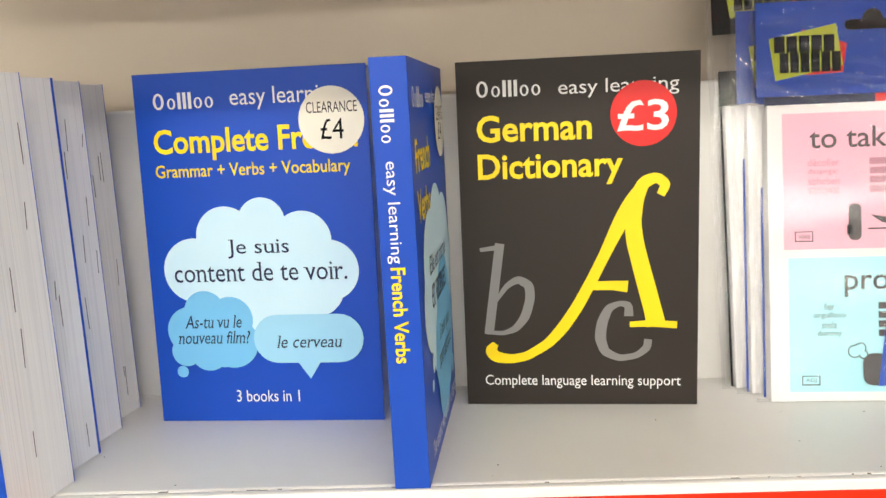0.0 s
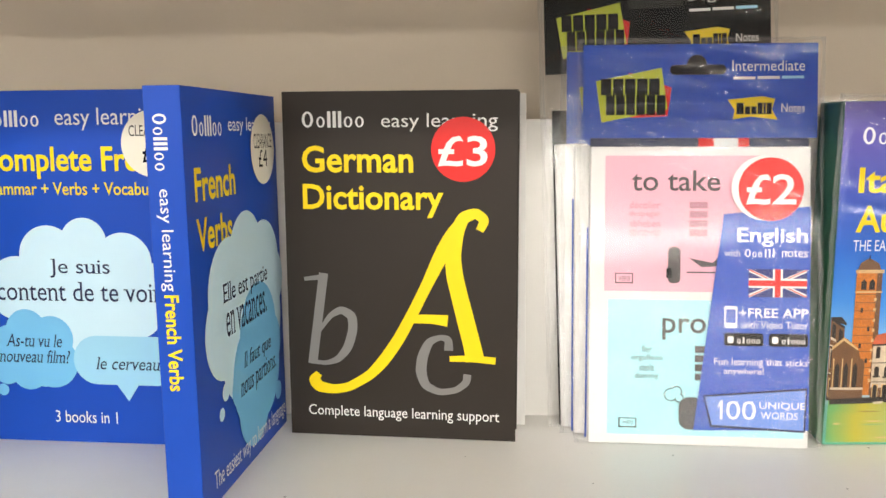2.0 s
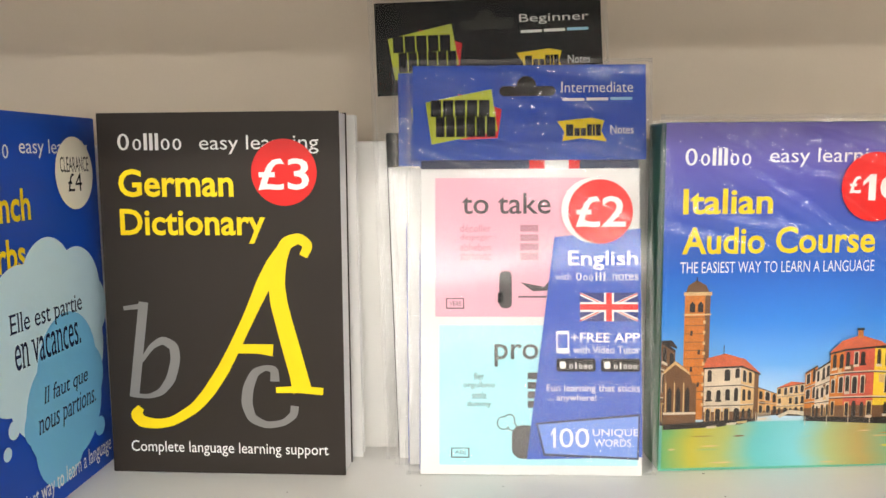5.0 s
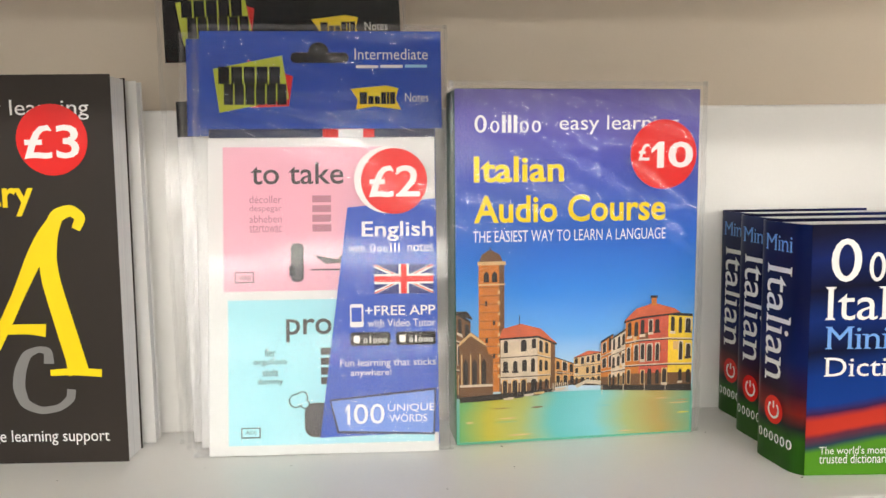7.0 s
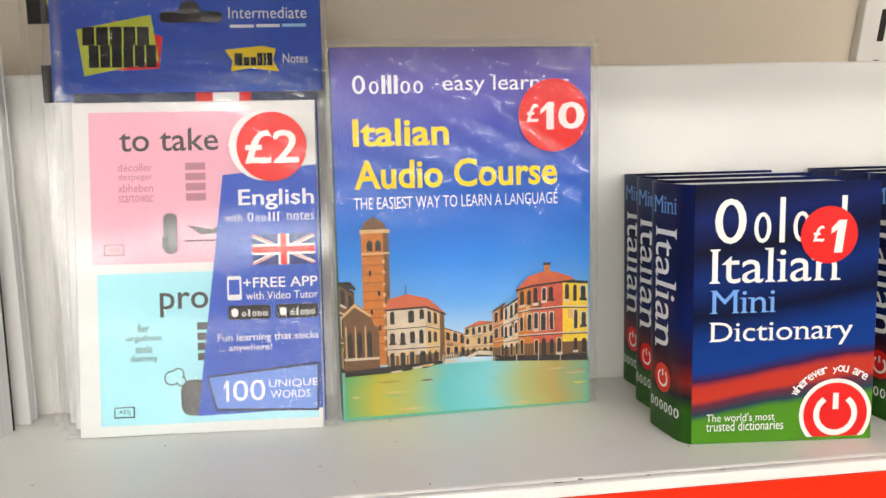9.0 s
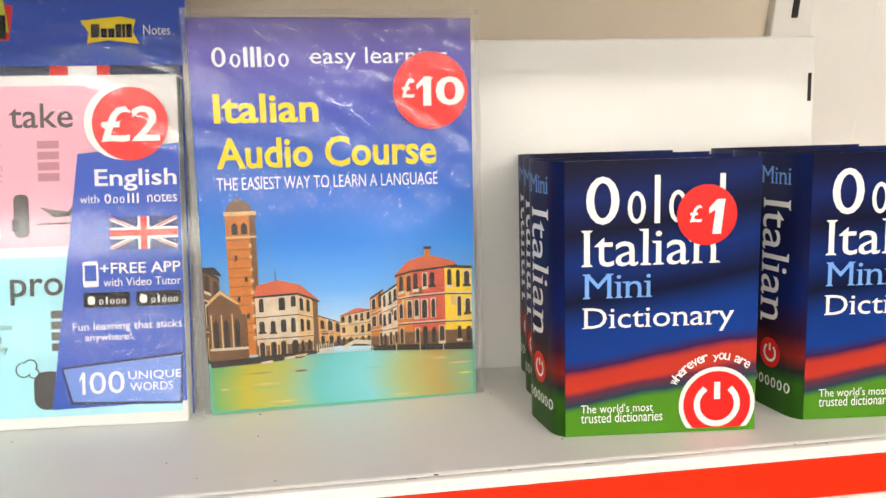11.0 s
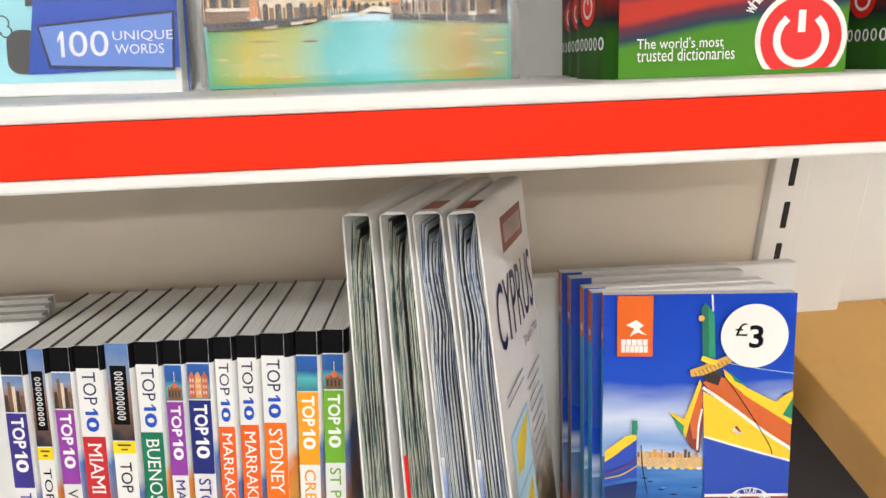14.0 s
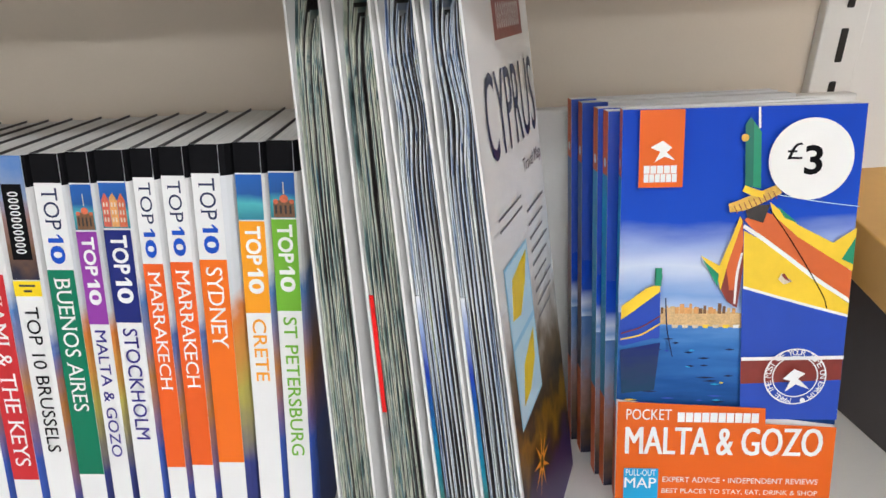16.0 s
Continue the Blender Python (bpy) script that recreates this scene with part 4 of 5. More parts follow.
    a.disc('price_sticker', 0.844, 0.182, 0.138, STICKER_RED)
    a.text('£', 0.738, 0.152, 0.785, 0.2, INK_WHITE, bold=0.02)
    one(a, 0.792, 0.147, 0.845, 0.220, INK_WHITE)
    a.text('0', 0.862, 0.147, 0.967, 0.220, INK_WHITE, bold=0.03)


def art_mini(a):
    a.mark('Cxaxxa', 0.104, 0.055, 0.848, 0.224, INK_WHITE, serif=True)
    a.text('Italian', 0.104, 0.243, 0.800, 0.374, INK_WHITE, serif=True)
    a.text('Mini', 0.110, 0.399, 0.462, 0.488, INK_SKY2, serif=True)
    a.text('Dictionary', 0.108, 0.522, 0.876, 0.622, INK_WHITE, serif=True)
    a.text("The world's most", 0.101, 0.88, 0.47, 0.912, INK_WHITE)
    a.text('trusted dictionaries', 0.101, 0.912, 0.519, 0.95, INK_WHITE)
    a.disc('button', 0.798, 0.896, 0.196, STICKER_WHITE, cut=True)
    a.disc('button', 0.798, 0.896, 0.173, STICKER_RED, cut=True)
    power(a, 0.798, 0.896, 0.105)
    arc_text(a, "wherever you are", 0.798, 0.896, 0.234)


def harbour_details(a):
    rnd = random.Random(4)
    for k in range(16):
        u = 0.19 + 0.022 * k * 0.95
        hgt = rnd.uniform(0.006, 0.022)
        a.rect("printed_house", u, 0.478 - hgt, u + rnd.uniform(0.010, 0.022), 0.484, rnd.choice((PIC_SAND, PIC_CREAM, PIC_ORANGE, PIC_BROWN)))
    for k in range(7):
        u = 0.24 + 0.045 * k
        a.poly("far_boat", [(u, 0.512), (u + 0.03, 0.511), (u + 0.026, 0.520), (u + 0.004, 0.520)], rnd.choice((INK_WHITE, PIC_YELLOW, PIC_CREAM)))
    for k in range(34):
        u, q = rnd.uniform(0.01, 0.48), rnd.uniform(0.54, 0.72)
        l = rnd.uniform(0.02, 0.09)
        a.poly("ripple", [(u, q), (u + l * 0.5, q - 0.0025), (u + l, q), (u + l * 0.5, q + 0.0025)], rnd.choice((BOAT_BLUE, INK_NAVY, INK_NAVY, PIC_CYAN, BOAT_YELLOW if q > 0.66 else INK_NAVY)))
    a.poly("reflection", [(0.01, 0.575), (0.19, 0.555), (0.17, 0.68), (0.02, 0.69)], PIC_HULL_SHADE)


def art_malta(a):
    flat = a.at
    a.at = lambda u, q: flat(min(1.0, max(0.0, u)), min(1.0, max(0.0, q * 1.01)))
    a.poly('sky', [(0.0, -0.0), (1.0, 0.0), (1.001, 0.493), (0.0, 0.48)], PIC_MALTA_SKY)
    a.poly('water', [(0.0, 0.48), (1.025, 0.493), (1.006, 0.773), (-0.001, 0.709)], PIC_WATER)
    a.poly('town', [(0.189, 0.471), (0.267, 0.467), (0.389, 0.475), (0.551, 0.484), (0.554, 0.521), (0.19, 0.511)], PIC_SAND)
    harbour_details(a)
    a.poly('hull', [(0.005, 0.48), (0.182, 0.419), (0.186, 0.54), (0.023, 0.564), (0.005, 0.561)], BOAT_BLUE)
    a.poly('hull_band', [(0.012, 0.463), (0.119, 0.418), (0.182, 0.405), (0.182, 0.426), (0.047, 0.483), (0.01, 0.497)], BOAT_YELLOW)
    a.rect('post', 0.157, 0.368, 0.186, 0.412, BOAT_GREEN)
    a.poly('bow_side', [(0.524, 0.274), (1.002, 0.423), (1.016, 0.755), (0.567, 0.756)], BOAT_BLUE)
    a.poly('red_keel', [(0.553, 0.595), (0.999, 0.591), (1.0, 0.65), (0.559, 0.662)], BOAT_MAROON)
    a.poly('red_plank', [(0.528, 0.255), (0.582, 0.231), (0.651, 0.244), (0.828, 0.31), (0.998, 0.38), (1.003, 0.453), (0.852, 0.401), (0.563, 0.275)], BOAT_ORANGE)
    a.poly('yellow_band', [(0.53, 0.28), (0.612, 0.304), (0.84, 0.398), (1.004, 0.457), (1.003, 0.487), (0.542, 0.417)], BOAT_YELLOW)
    a.stroke('white_line', [(0.527, 0.269), (0.611, 0.299), (0.73, 0.347), (0.851, 0.398), (1.007, 0.453)], [0.0161, 0.0184, 0.0184, 0.0184, 0.0161], INK_WHITE)
    a.stroke('white_line', [(0.542, 0.416), (0.695, 0.441), (0.86, 0.467), (1.003, 0.488)], [0.012, 0.012, 0.012, 0.012], INK_WHITE)
    a.poly('gunwale', [(0.631, 0.214), (0.755, 0.268), (0.908, 0.311), (1.006, 0.276), (1.004, 0.379), (0.865, 0.333), (0.758, 0.296), (0.648, 0.244)], BOAT_YELLOW)
    a.poly('green_patch', [(1.005, 0.298), (0.95, 0.35), (1.003, 0.362)], BOAT_GREEN)
    a.poly('green_patch', [(0.66, 0.222), (0.754, 0.264), (0.696, 0.251)], BOAT_GREEN)
    a.poly('stem_side', [(0.522, 0.249), (0.537, 0.358), (0.52, 0.467), (0.475, 0.451), (0.44, 0.416), (0.445, 0.357), (0.48, 0.299)], BOAT_MAROON)
    a.poly('stem_side', [(0.519, 0.255), (0.53, 0.306), (0.502, 0.423), (0.482, 0.423), (0.462, 0.363), (0.487, 0.305)], BOAT_ORANGE)
    a.poly('fin', [(0.349, 0.337), (0.434, 0.363), (0.475, 0.302), (0.51, 0.245), (0.521, 0.258), (0.47, 0.357), (0.444, 0.423), (0.426, 0.389)], BOAT_YELLOW)
    a.poly('green_patch', [(0.361, 0.348), (0.433, 0.383), (0.43, 0.414)], BOAT_GREEN)
    a.stroke('white_line', [(0.527, 0.332), (0.51, 0.384), (0.508, 0.457)], [0.0096, 0.012, 0.0096], INK_WHITE)
    a.stroke('tar_line', [(0.632, 0.231), (0.712, 0.289), (0.8, 0.361), (0.892, 0.442), (0.907, 0.469)], [0.0048, 0.0048, 0.0048, 0.0048, 0.0048], INK_BLACK)
    a.poly('prow_post', [(0.507, 0.038), (0.527, 0.022), (0.574, 0.054), (0.588, 0.182), (0.521, 0.175)], BOAT_GREEN)
    a.poly('prow_post', [(0.507, 0.038), (0.527, 0.022), (0.541, 0.032), (0.555, 0.179), (0.521, 0.175)], BOAT_GREEN_DARK)
    a.disc('fitting', 0.509, 0.067, 0.016, BOAT_ROPE)
    a.stroke('mast_line', [(0.559, -0.007), (0.567, 0.047)], [0.0092, 0.0092], INK_WHITE)
    a.poly('shade', [(0.525, 0.22), (0.631, 0.219), (0.607, 0.262), (0.538, 0.249)], PIC_DARK)
    a.stroke('rope', [(0.46, 0.226), (0.514, 0.22), (0.585, 0.204), (0.667, 0.183)], [0.0384, 0.0528, 0.0528, 0.0432], BOAT_ROPE)
    a.stroke('rope', [(0.516, 0.181), (0.556, 0.19), (0.601, 0.197)], [0.0276, 0.0322, 0.0276], BOAT_YELLOW)
    a.stroke('rope_strand', [(0.48, 0.221), (0.497, 0.239)], [0.0035, 0.0035], BOAT_MAROON)
    a.stroke('rope_strand', [(0.5, 0.217), (0.517, 0.235)], [0.0035, 0.0035], BOAT_MAROON)
    a.stroke('rope_strand', [(0.52, 0.213), (0.537, 0.231)], [0.0035, 0.0035], BOAT_MAROON)
    a.stroke('rope_strand', [(0.539, 0.209), (0.557, 0.226)], [0.0036, 0.0036], BOAT_MAROON)
    a.stroke('rope_strand', [(0.559, 0.205), (0.577, 0.222)], [0.0036, 0.0036], BOAT_MAROON)
    a.stroke('rope_strand', [(0.579, 0.201), (0.596, 0.218)], [0.0035, 0.0035], BOAT_MAROON)
    a.stroke('rope_strand', [(0.599, 0.196), (0.616, 0.214)], [0.0035, 0.0035], BOAT_MAROON)
    a.stroke('rope_strand', [(0.618, 0.192), (0.636, 0.21)], [0.0036, 0.0036], BOAT_MAROON)
    a.stroke('rope_strand', [(0.638, 0.188), (0.656, 0.206)], [0.0036, 0.0036], BOAT_MAROON)
    a.stroke('cable', [(0.663, 0.197), (0.827, 0.214), (1.002, 0.227)], [0.0035, 0.0035, 0.0035], INK_PALE)
    a.poly('eye_mark', [(0.687, 0.396), (0.702, 0.381), (0.724, 0.392), (0.75, 0.401), (0.714, 0.409)], PIC_CREAM)
    a.poly('eye_mark', [(0.7, 0.386), (0.711, 0.381), (0.736, 0.399), (0.746, 0.403), (0.719, 0.397)], BOAT_MAROON)
    a.poly('left_prow', [(0.158, 0.367), (0.175, 0.367), (0.188, 0.386), (0.182, 0.406), (0.159, 0.4)], BOAT_GREEN)
    a.poly('white_line', [(0.553, 0.591), (0.998, 0.586), (0.999, 0.595), (0.554, 0.6)], INK_WHITE)
    a.stroke('mooring_rope', [(0.205, 0.44), (0.215, 0.52), (0.245, 0.59)], [0.006, 0.006, 0.004], INK_NAVY)
    a.stroke('hull_line', [(0.01, 0.545), (0.10, 0.535), (0.185, 0.505)], [0.006, 0.008, 0.006], BOAT_YELLOW)
    a.stroke('hull_line', [(0.01, 0.53), (0.10, 0.515), (0.185, 0.485)], [0.006, 0.006, 0.006], BOAT_MAROON)
    a.poly('orange_panel', [(0.004, 0.709), (0.678, 0.724), (0.682, 0.766), (1.006, 0.773), (1.0, 1.0), (-0.0, 1.0)], COVER_ORANGE)
    a.rect('logo_panel', 0.07, -0.0, 0.257, 0.175, COVER_ORANGE)
    a.poly('logo_shape', [(0.116, 0.084), (0.168, 0.069), (0.208, 0.085), (0.185, 0.095), (0.223, 0.114), (0.177, 0.105), (0.135, 0.117), (0.158, 0.094)], INK_WHITE)
    a.mark('CCCCC', 0.089, 0.125, 0.231, 0.143, INK_WHITE, fat=True)
    a.mark('CCCCCC', 0.09, 0.144, 0.232, 0.163, INK_WHITE, fat=True)
    a.disc('price_sticker', 0.782, 0.117, 0.173, STICKER_WHITE)
    a.text('£', 0.683, 0.08, 0.746, 0.117, INK_BLACK)
    a.text('3', 0.755, 0.086, 0.829, 0.152, INK_BLACK, bold=0.03)
    a.text('POCKET', 0.045, 0.728, 0.254, 0.757, INK_WHITE)
    a.mark('CCCCCCCCCC', 0.279, 0.736, 0.651, 0.762, INK_WHITE, fat=True)
    a.text('MALTA & GOZO', 0.045, 0.775, 0.941, 0.851, INK_WHITE, bold=0.035)
    a.rect('blue_box', 0.039, 0.891, 0.202, 0.993, PIC_CYAN)
    a.text('PULL-OUT', 0.049, 0.894, 0.19, 0.912, INK_WHITE)
    a.text('MAP', 0.044, 0.917, 0.193, 0.946, INK_WHITE, bold=0.03)
    a.text('EXPERT ADVICE • INDEPENDENT REVIEWS', 0.222, 0.913, 0.938, 0.928, INK_WHITE)
    a.text('BEST PLACES TO STAY, EAT, DRINK & SHOP', 0.22, 0.946, 0.941, 0.961, INK_WHITE)
    ring_text(a, "MAKE THE MOST OF YOUR TIME ON EARTH • ", 0.792, 0.638, 0.127)
    a.poly('logo_shape', [(0.737, 0.642), (0.784, 0.617), (0.835, 0.628), (0.804, 0.641), (0.858, 0.669), (0.796, 0.656), (0.749, 0.676), (0.77, 0.647)], INK_WHITE)



# ---- things on the shelves ----
def place(shelf_m, x, v, turn=0.0, lean=0.0, side=0.0, up=0.0):
    return shelf_m @ pose(x, v, up, lean, side, turn)


def paperback(name, m, w, t, h, cover, label, group="", art=None, spine_art=None, spine_mat=None, category="book", board=0.0005, overlap=0.0008, pages=None):
    """A glued paperback with its front cover towards -y and its spine at x = 0."""
    b = thing(name, m, label, category, group)
    front = part("front_cover", box(0, 0, 0, w, board, h, 0.0002, 1), cover, b)
    part("back_cover", box(0, t - board, 0, w, t, h, 0.0002, 1), cover, b)
    spine = part("spine", box(0, board + 0.00005, 0, board, t - board - 0.00005, h), spine_mat or cover, b)
    part("page_block", box(board + 0.0002, board + 0.0001, 0.0003, w - overlap, t - board - 0.0001, h - overlap), pages or PAGES, b, "cut page edges")
    if art:
        art(Art(front, (0, 0, h), (w, 0, 0), (0, 0, -h)))
    if spine_art:
        spine_art(Art(spine, (0, t, h), (0, -t, 0), (0, 0, -h)))
    return b


# upper shelf: a row of thick paperbacks seen on their fore-edges
def index_marks(parent, x, y0, y1, z0, z1, n, seed):
    rnd = random.Random(seed)
    for _ in range(n):
        y, z = rnd.uniform(y0, y1), rnd.uniform(z0, z1)
        l, dy = rnd.uniform(0.006, 0.022), rnd.uniform(-0.0012, 0.0004)
        bm = bmesh.new()
        vs = [bm.verts.new(c) for c in ((x, y, z), (x, y + 0.0005, z), (x, y + 0.0005 + dy, z - l), (x, y + dy, z - l))]
        bm.faces.new(vs)
        part("index_mark", bm, INK_BLACK, parent)


for k, (cx, cv, t, h) in enumerate([(-0.2110, 0.0167, 0.044, 0.2015), (-0.2140, 0.0512, 0.0325, 0.2005), (-0.2175, 0.0857, 0.0325, 0.2), (-0.2210, 0.1202, 0.0325, 0.1995)]):
    m = UPPER @ pose(cx, cv, 0, 0, 0, -10) @ pose(-0.112, -t, 0)
    b = paperback("thick_paperback", m, 0.112, t, h, BLUE, "thick blue paperback dictionary showing its cut pages", "row of thick paperbacks", overlap=0.0002, board=0.0017 if k == 1 else 0.0004)
    index_marks(b, 0.112 - 0.0001, 0.002, t - 0.002, 0.02, h - 0.02, 9, k)

paperback("paperback", place(UPPER, -0.1962, 0.0943, -3.6, -1.93, 0.23), 0.1342, 0.030, 0.2028, BLUE, "blue paperback language book with pale speech clouds", "language paperbacks", art_grammar)
paperback("paperback", place(UPPER, -0.0144, 0.1066, -5.0, -0.31, 0.41), 0.1331, 0.020, 0.2004, BLACK, "charcoal paperback dictionary with big yellow letter", "language paperbacks", art_german)
paperback("paperback", place(UPPER, -0.0120, 0.1292, -3.0), 0.1375, 0.009, 0.1985, CARD_WHITE, "pale-backed paperback dictionary standing behind another copy", "language paperbacks")


def sheared_paperback():
    """The book set edge-on, with its spine to the front and its block pushed askew."""
    w, d, h, k = 0.0165, 0.127, 0.1985, 0.066
    b = thing("paperback", place(UPPER, -0.0471, -0.001), "blue paperback verb book standing spine outwards", "book", "language paperbacks")

    def skewed(*a):
        bm = box(*a)
        for v in bm.verts:
            v.co.x += k * v.co.y
        return bm

    spine = part("spine", skewed(0, 0, 0, w, 0.0005, h, 0.0002, 1), BLUE, b)
    part("back_cover", skewed(0, 0.0005, 0, 0.0005, d, h), BLUE, b)
    front = part("front_cover", skewed(w - 0.0005, 0.0005, 0, w, d, h), BLUE, b)
    part("page_block", skewed(0.0006, 0.0006, 0.0004, w - 0.0006, d - 0.001, h - 0.0008), PAGES_TOP, b, "cut page edges")
    art_verbs_spine(Art(spine, (0, 0, h), (w, 0, 0), (0, 0, -h)))
    art_verbs_cover(Art(front, (w, 0, h), (k * d, d, 0), (0, 0, -h)))


sheared_paperback()


def film_sheet(name, parent, x0, x1, z0, z1, y, seed, depth=0.0012, nx=44, nz=64, creases=0, tilt=-22.0, low=0.55):
    """A wrinkled sheet of clear film in front of y, with sharp creases in its part above low."""
    rnd = random.Random(seed)
    w, h = x1 - x0, z1 - z0
    gx, gz = np.meshgrid(np.linspace(0, 1, nx + 1), np.linspace(0, 1, nz + 1))
    px, pz = x0 + w * gx, z0 + h * gz
    swell = np.array([[noise.noise(Vector((a * 26 + seed, b * 20 - a * 12, seed))) for a, b in zip(ra, rb)] for ra, rb in zip(px[::4, ::4], pz[::4, ::4])])
    ix, iz = np.arange(nx + 1) / 4, np.arange(nz + 1) / 4
    swell = np.array([np.interp(ix, np.arange(swell.shape[1]), row) for row in swell])
    swell = np.array([np.interp(iz, np.arange(swell.shape[0]), col) for col in swell.T]).T
    height = depth * 0.42 * swell
    for _ in range(creases):
        cx, cz = x0 + w * rnd.uniform(0.1, 1.0), z0 + h * (low + (1 - low) * math.sqrt(rnd.random()))
        a, long = radians(tilt + rnd.uniform(-16, 16)), w * rnd.uniform(0.18, 0.55)
        wide, bow = rnd.uniform(0.0018, 0.0036), rnd.uniform(-1.5, 1.5)
        along = (px - cx) * math.cos(a) + (pz - cz) * math.sin(a)
        off = (pz - cz) * math.cos(a) - (px - cx) * math.sin(a) - bow * along * along
        height += rnd.uniform(0.15, 0.45) * wide * np.exp(-(off / wide) ** 2 - (along / long) ** 4)
    edge = np.minimum(np.minimum(gx, 1 - gx) * w, np.minimum(gz, 1 - gz) * h)
    py = y - (0.0006 + height) * np.minimum(1.0, 0.25 + edge / 0.006)
    pts = np.stack([px, py, pz], -1).reshape(-1, 3).tolist()
    faces = [(k, k + 1, k + nx + 2, k + nx + 1) for j in range(nz) for k in range(j * (nx + 1), j * (nx + 1) + nx)]
    me = bpy.data.meshes.new(name)
    me.from_pydata(pts, [], faces)
    me.materials.append(FILM)
    for p in me.polygons:
        p.use_smooth = True
    ob = new(name, me)
    ob.parent = parent
    ob.visible_shadow = False
    ob["label"] = "wrinkled clear plastic film"
    return ob


def film_seams(parent, x0, x1, z0, z1, y, wide, seed):
    """The doubled, milky edges of a film wrap: four narrow wavy strips."""
    rnd = random.Random(seed)
    for name, a, b in (("left_seam", (x0, z0), (x0, z1)), ("right_seam", (x1, z0), (x1, z1)), ("top_seam", (x0, z1), (x1, z1)), ("bottom_seam", (x0, z0), (x1, z0))):
        bm = bmesh.new()
        inward = Vector((1 if name == "left_seam" else -1 if name == "right_seam" else 0, 0, 1 if name == "bottom_seam" else -1 if name == "top_seam" else 0))
        rows = []
        for k in range(41):
            s = k / 40
            p = Vector((a[0] + (b[0] - a[0]) * s, y, a[1] + (b[1] - a[1]) * s))
            wave = 0.0007 * noise.noise(Vector((s * 9, seed, 0))) + 0.0005 * rnd.uniform(-1, 1)
            outer = p - inward * (wave if name != "bottom_seam" else 0.0) + Vector((0, 0.0008 * noise.noise(Vector((s * 14, seed, 3))), 0))
            inner = p + inward * (wide * (0.8 + 0.5 * noise.noise(Vector((s * 11, seed, 7))))) + Vector((0, 0.0006 * rnd.uniform(-1, 1), 0))
            rows.append((bm.verts.new(outer), bm.verts.new((outer + inner) / 2 + Vector((0, -0.0007, 0))), bm.verts.new(inner)))
        for r, q in zip(rows, rows[1:]):
            bm.faces.new((r[0], r[1], q[1], q[0]))
            bm.faces.new((r[1], r[2], q[2], q[1]))
        part(name, bm, FILM_SEAM, parent, "milky doubled film edge", True).visible_shadow = False


def language_card_pack(m, card, level, label, seed, raise_head=0.0, front=True):
    """A hanging pack of language cards in a clear bag with a printed header."""
    p = thing("card_pack", m, label, "card pack", "packs of language cards")
    deep = 0.010 if front else 0.006
    body = part("card_block", box(0, 0, 0.001, 0.1212, deep, 0.1695, 0.0004, 1), CARD_WHITE, p)
    part("back_card", box(-0.001, deep + 0.0002, 0.0005, 0.122, deep + 0.0008, 0.190), card, p)
    z0, z1 = 0.1748 + raise_head, 0.2280 + raise_head
    head = part("header_card", box(-0.0045, 0.003, z0, 0.1255, 0.0034, z1), card, p, "printed header with a hanging slot")
    if front:
        art_card_pack_body(Art(body, (0, 0, 0.1695), (0.1212, 0, 0), (0, 0, -0.1685)))
        insert = part("insert_card", box(0.0, 0.0042, 0.160, 0.1215, 0.0047, 0.1768), INK_NAVY, p, "dark insert with a red stripe")
        a = Art(insert, (0, 0.0042, 0.1768), (0.1215, 0, 0), (0, 0, -0.0168))
        a.rect("red_stripe", 0.50, 0.05, 0.73, 0.9, STICKER_RED)
        a.rect("white_stripe", 0.57, 0.12, 0.68, 0.9, INK_WHITE)
    art_card_pack_header(Art(head, (-0.0045, 0.003, z1), (0.130, 0, 0), (0, 0, z0 - z1)), level)
    fine = dict(nx=120, nz=200, creases=30, tilt=-8.0, low=0.62, depth=0.0005) if front else dict(creases=8)
    film_sheet("bag_front", p, -0.0065, 0.1275, 0.0005, z1 + 0.002, -0.0026, seed, **fine)
    film_sheet("bag_back", p, -0.0075, 0.1285, 0.0005, z1 + 0.003, deep + 0.004, seed + 3)
    film_seams(p, -0.0080, 0.1290, 0.0005, z1 + 0.003, 0.0015, 0.0032, seed)
    return p


language_card_pack(place(UPPER, 0.1594, 0.0924, -2.25, -8.16, 0.5), CARD_BLUE, "Intermediate", "blue-headed pack of language cards in clear film", 1)
language_card_pack(place(UPPER, 0.1530, 0.1065, -2.0, -6.5), CARD_BLUE, "Intermediate", "pack of language cards behind the blue one", 2, -0.004, False)
language_card_pack(place(UPPER, 0.1470, 0.1165, -1.0, -5.0, -1.5), INK_BLACK, "Beginner", "black-headed pack of language cards in clear film", 3, 0.036, False)


def course_box():
    w, t, h = 0.1342, 0.030, 0.1910
    b = thing("audio_course_box", place(UPPER, 0.2903, 0.0930, 1.9, 0.17, 0.38), "shrink-wrapped audio course box with a canal photograph", "box")
    body = part("case", box(0, 0.0006, 0, w, t, h, 0.0012), PIC_GREEN_SIDE, b)
    sheet = part("cover_sheet", box(0.0004, 0.0, 0.0004, w - 0.0004, 0.0005, h - 0.0004), PIC_VENICE, b, "glossy cover with a canal photograph")
    art_italian(Art(sheet, (0.0, 0.0, h), (w, 0, 0), (0, 0, -h)))
    film_sheet("film", b, -0.002, w + 0.003, 0.0004, h + 0.003, -0.0026, 11, 0.0016, nx=130, nz=180, creases=30, tilt=-24.0, low=0.58)
    film_sheet("film", b, -0.001, w + 0.004, 0.0004, h + 0.004, t + 0.0018, 14, 0.0008)
    film_seams(b, -0.0026, w + 0.0042, 0.0004, h + 0.0040, 0.0010, 0.0034, 12)


course_box()


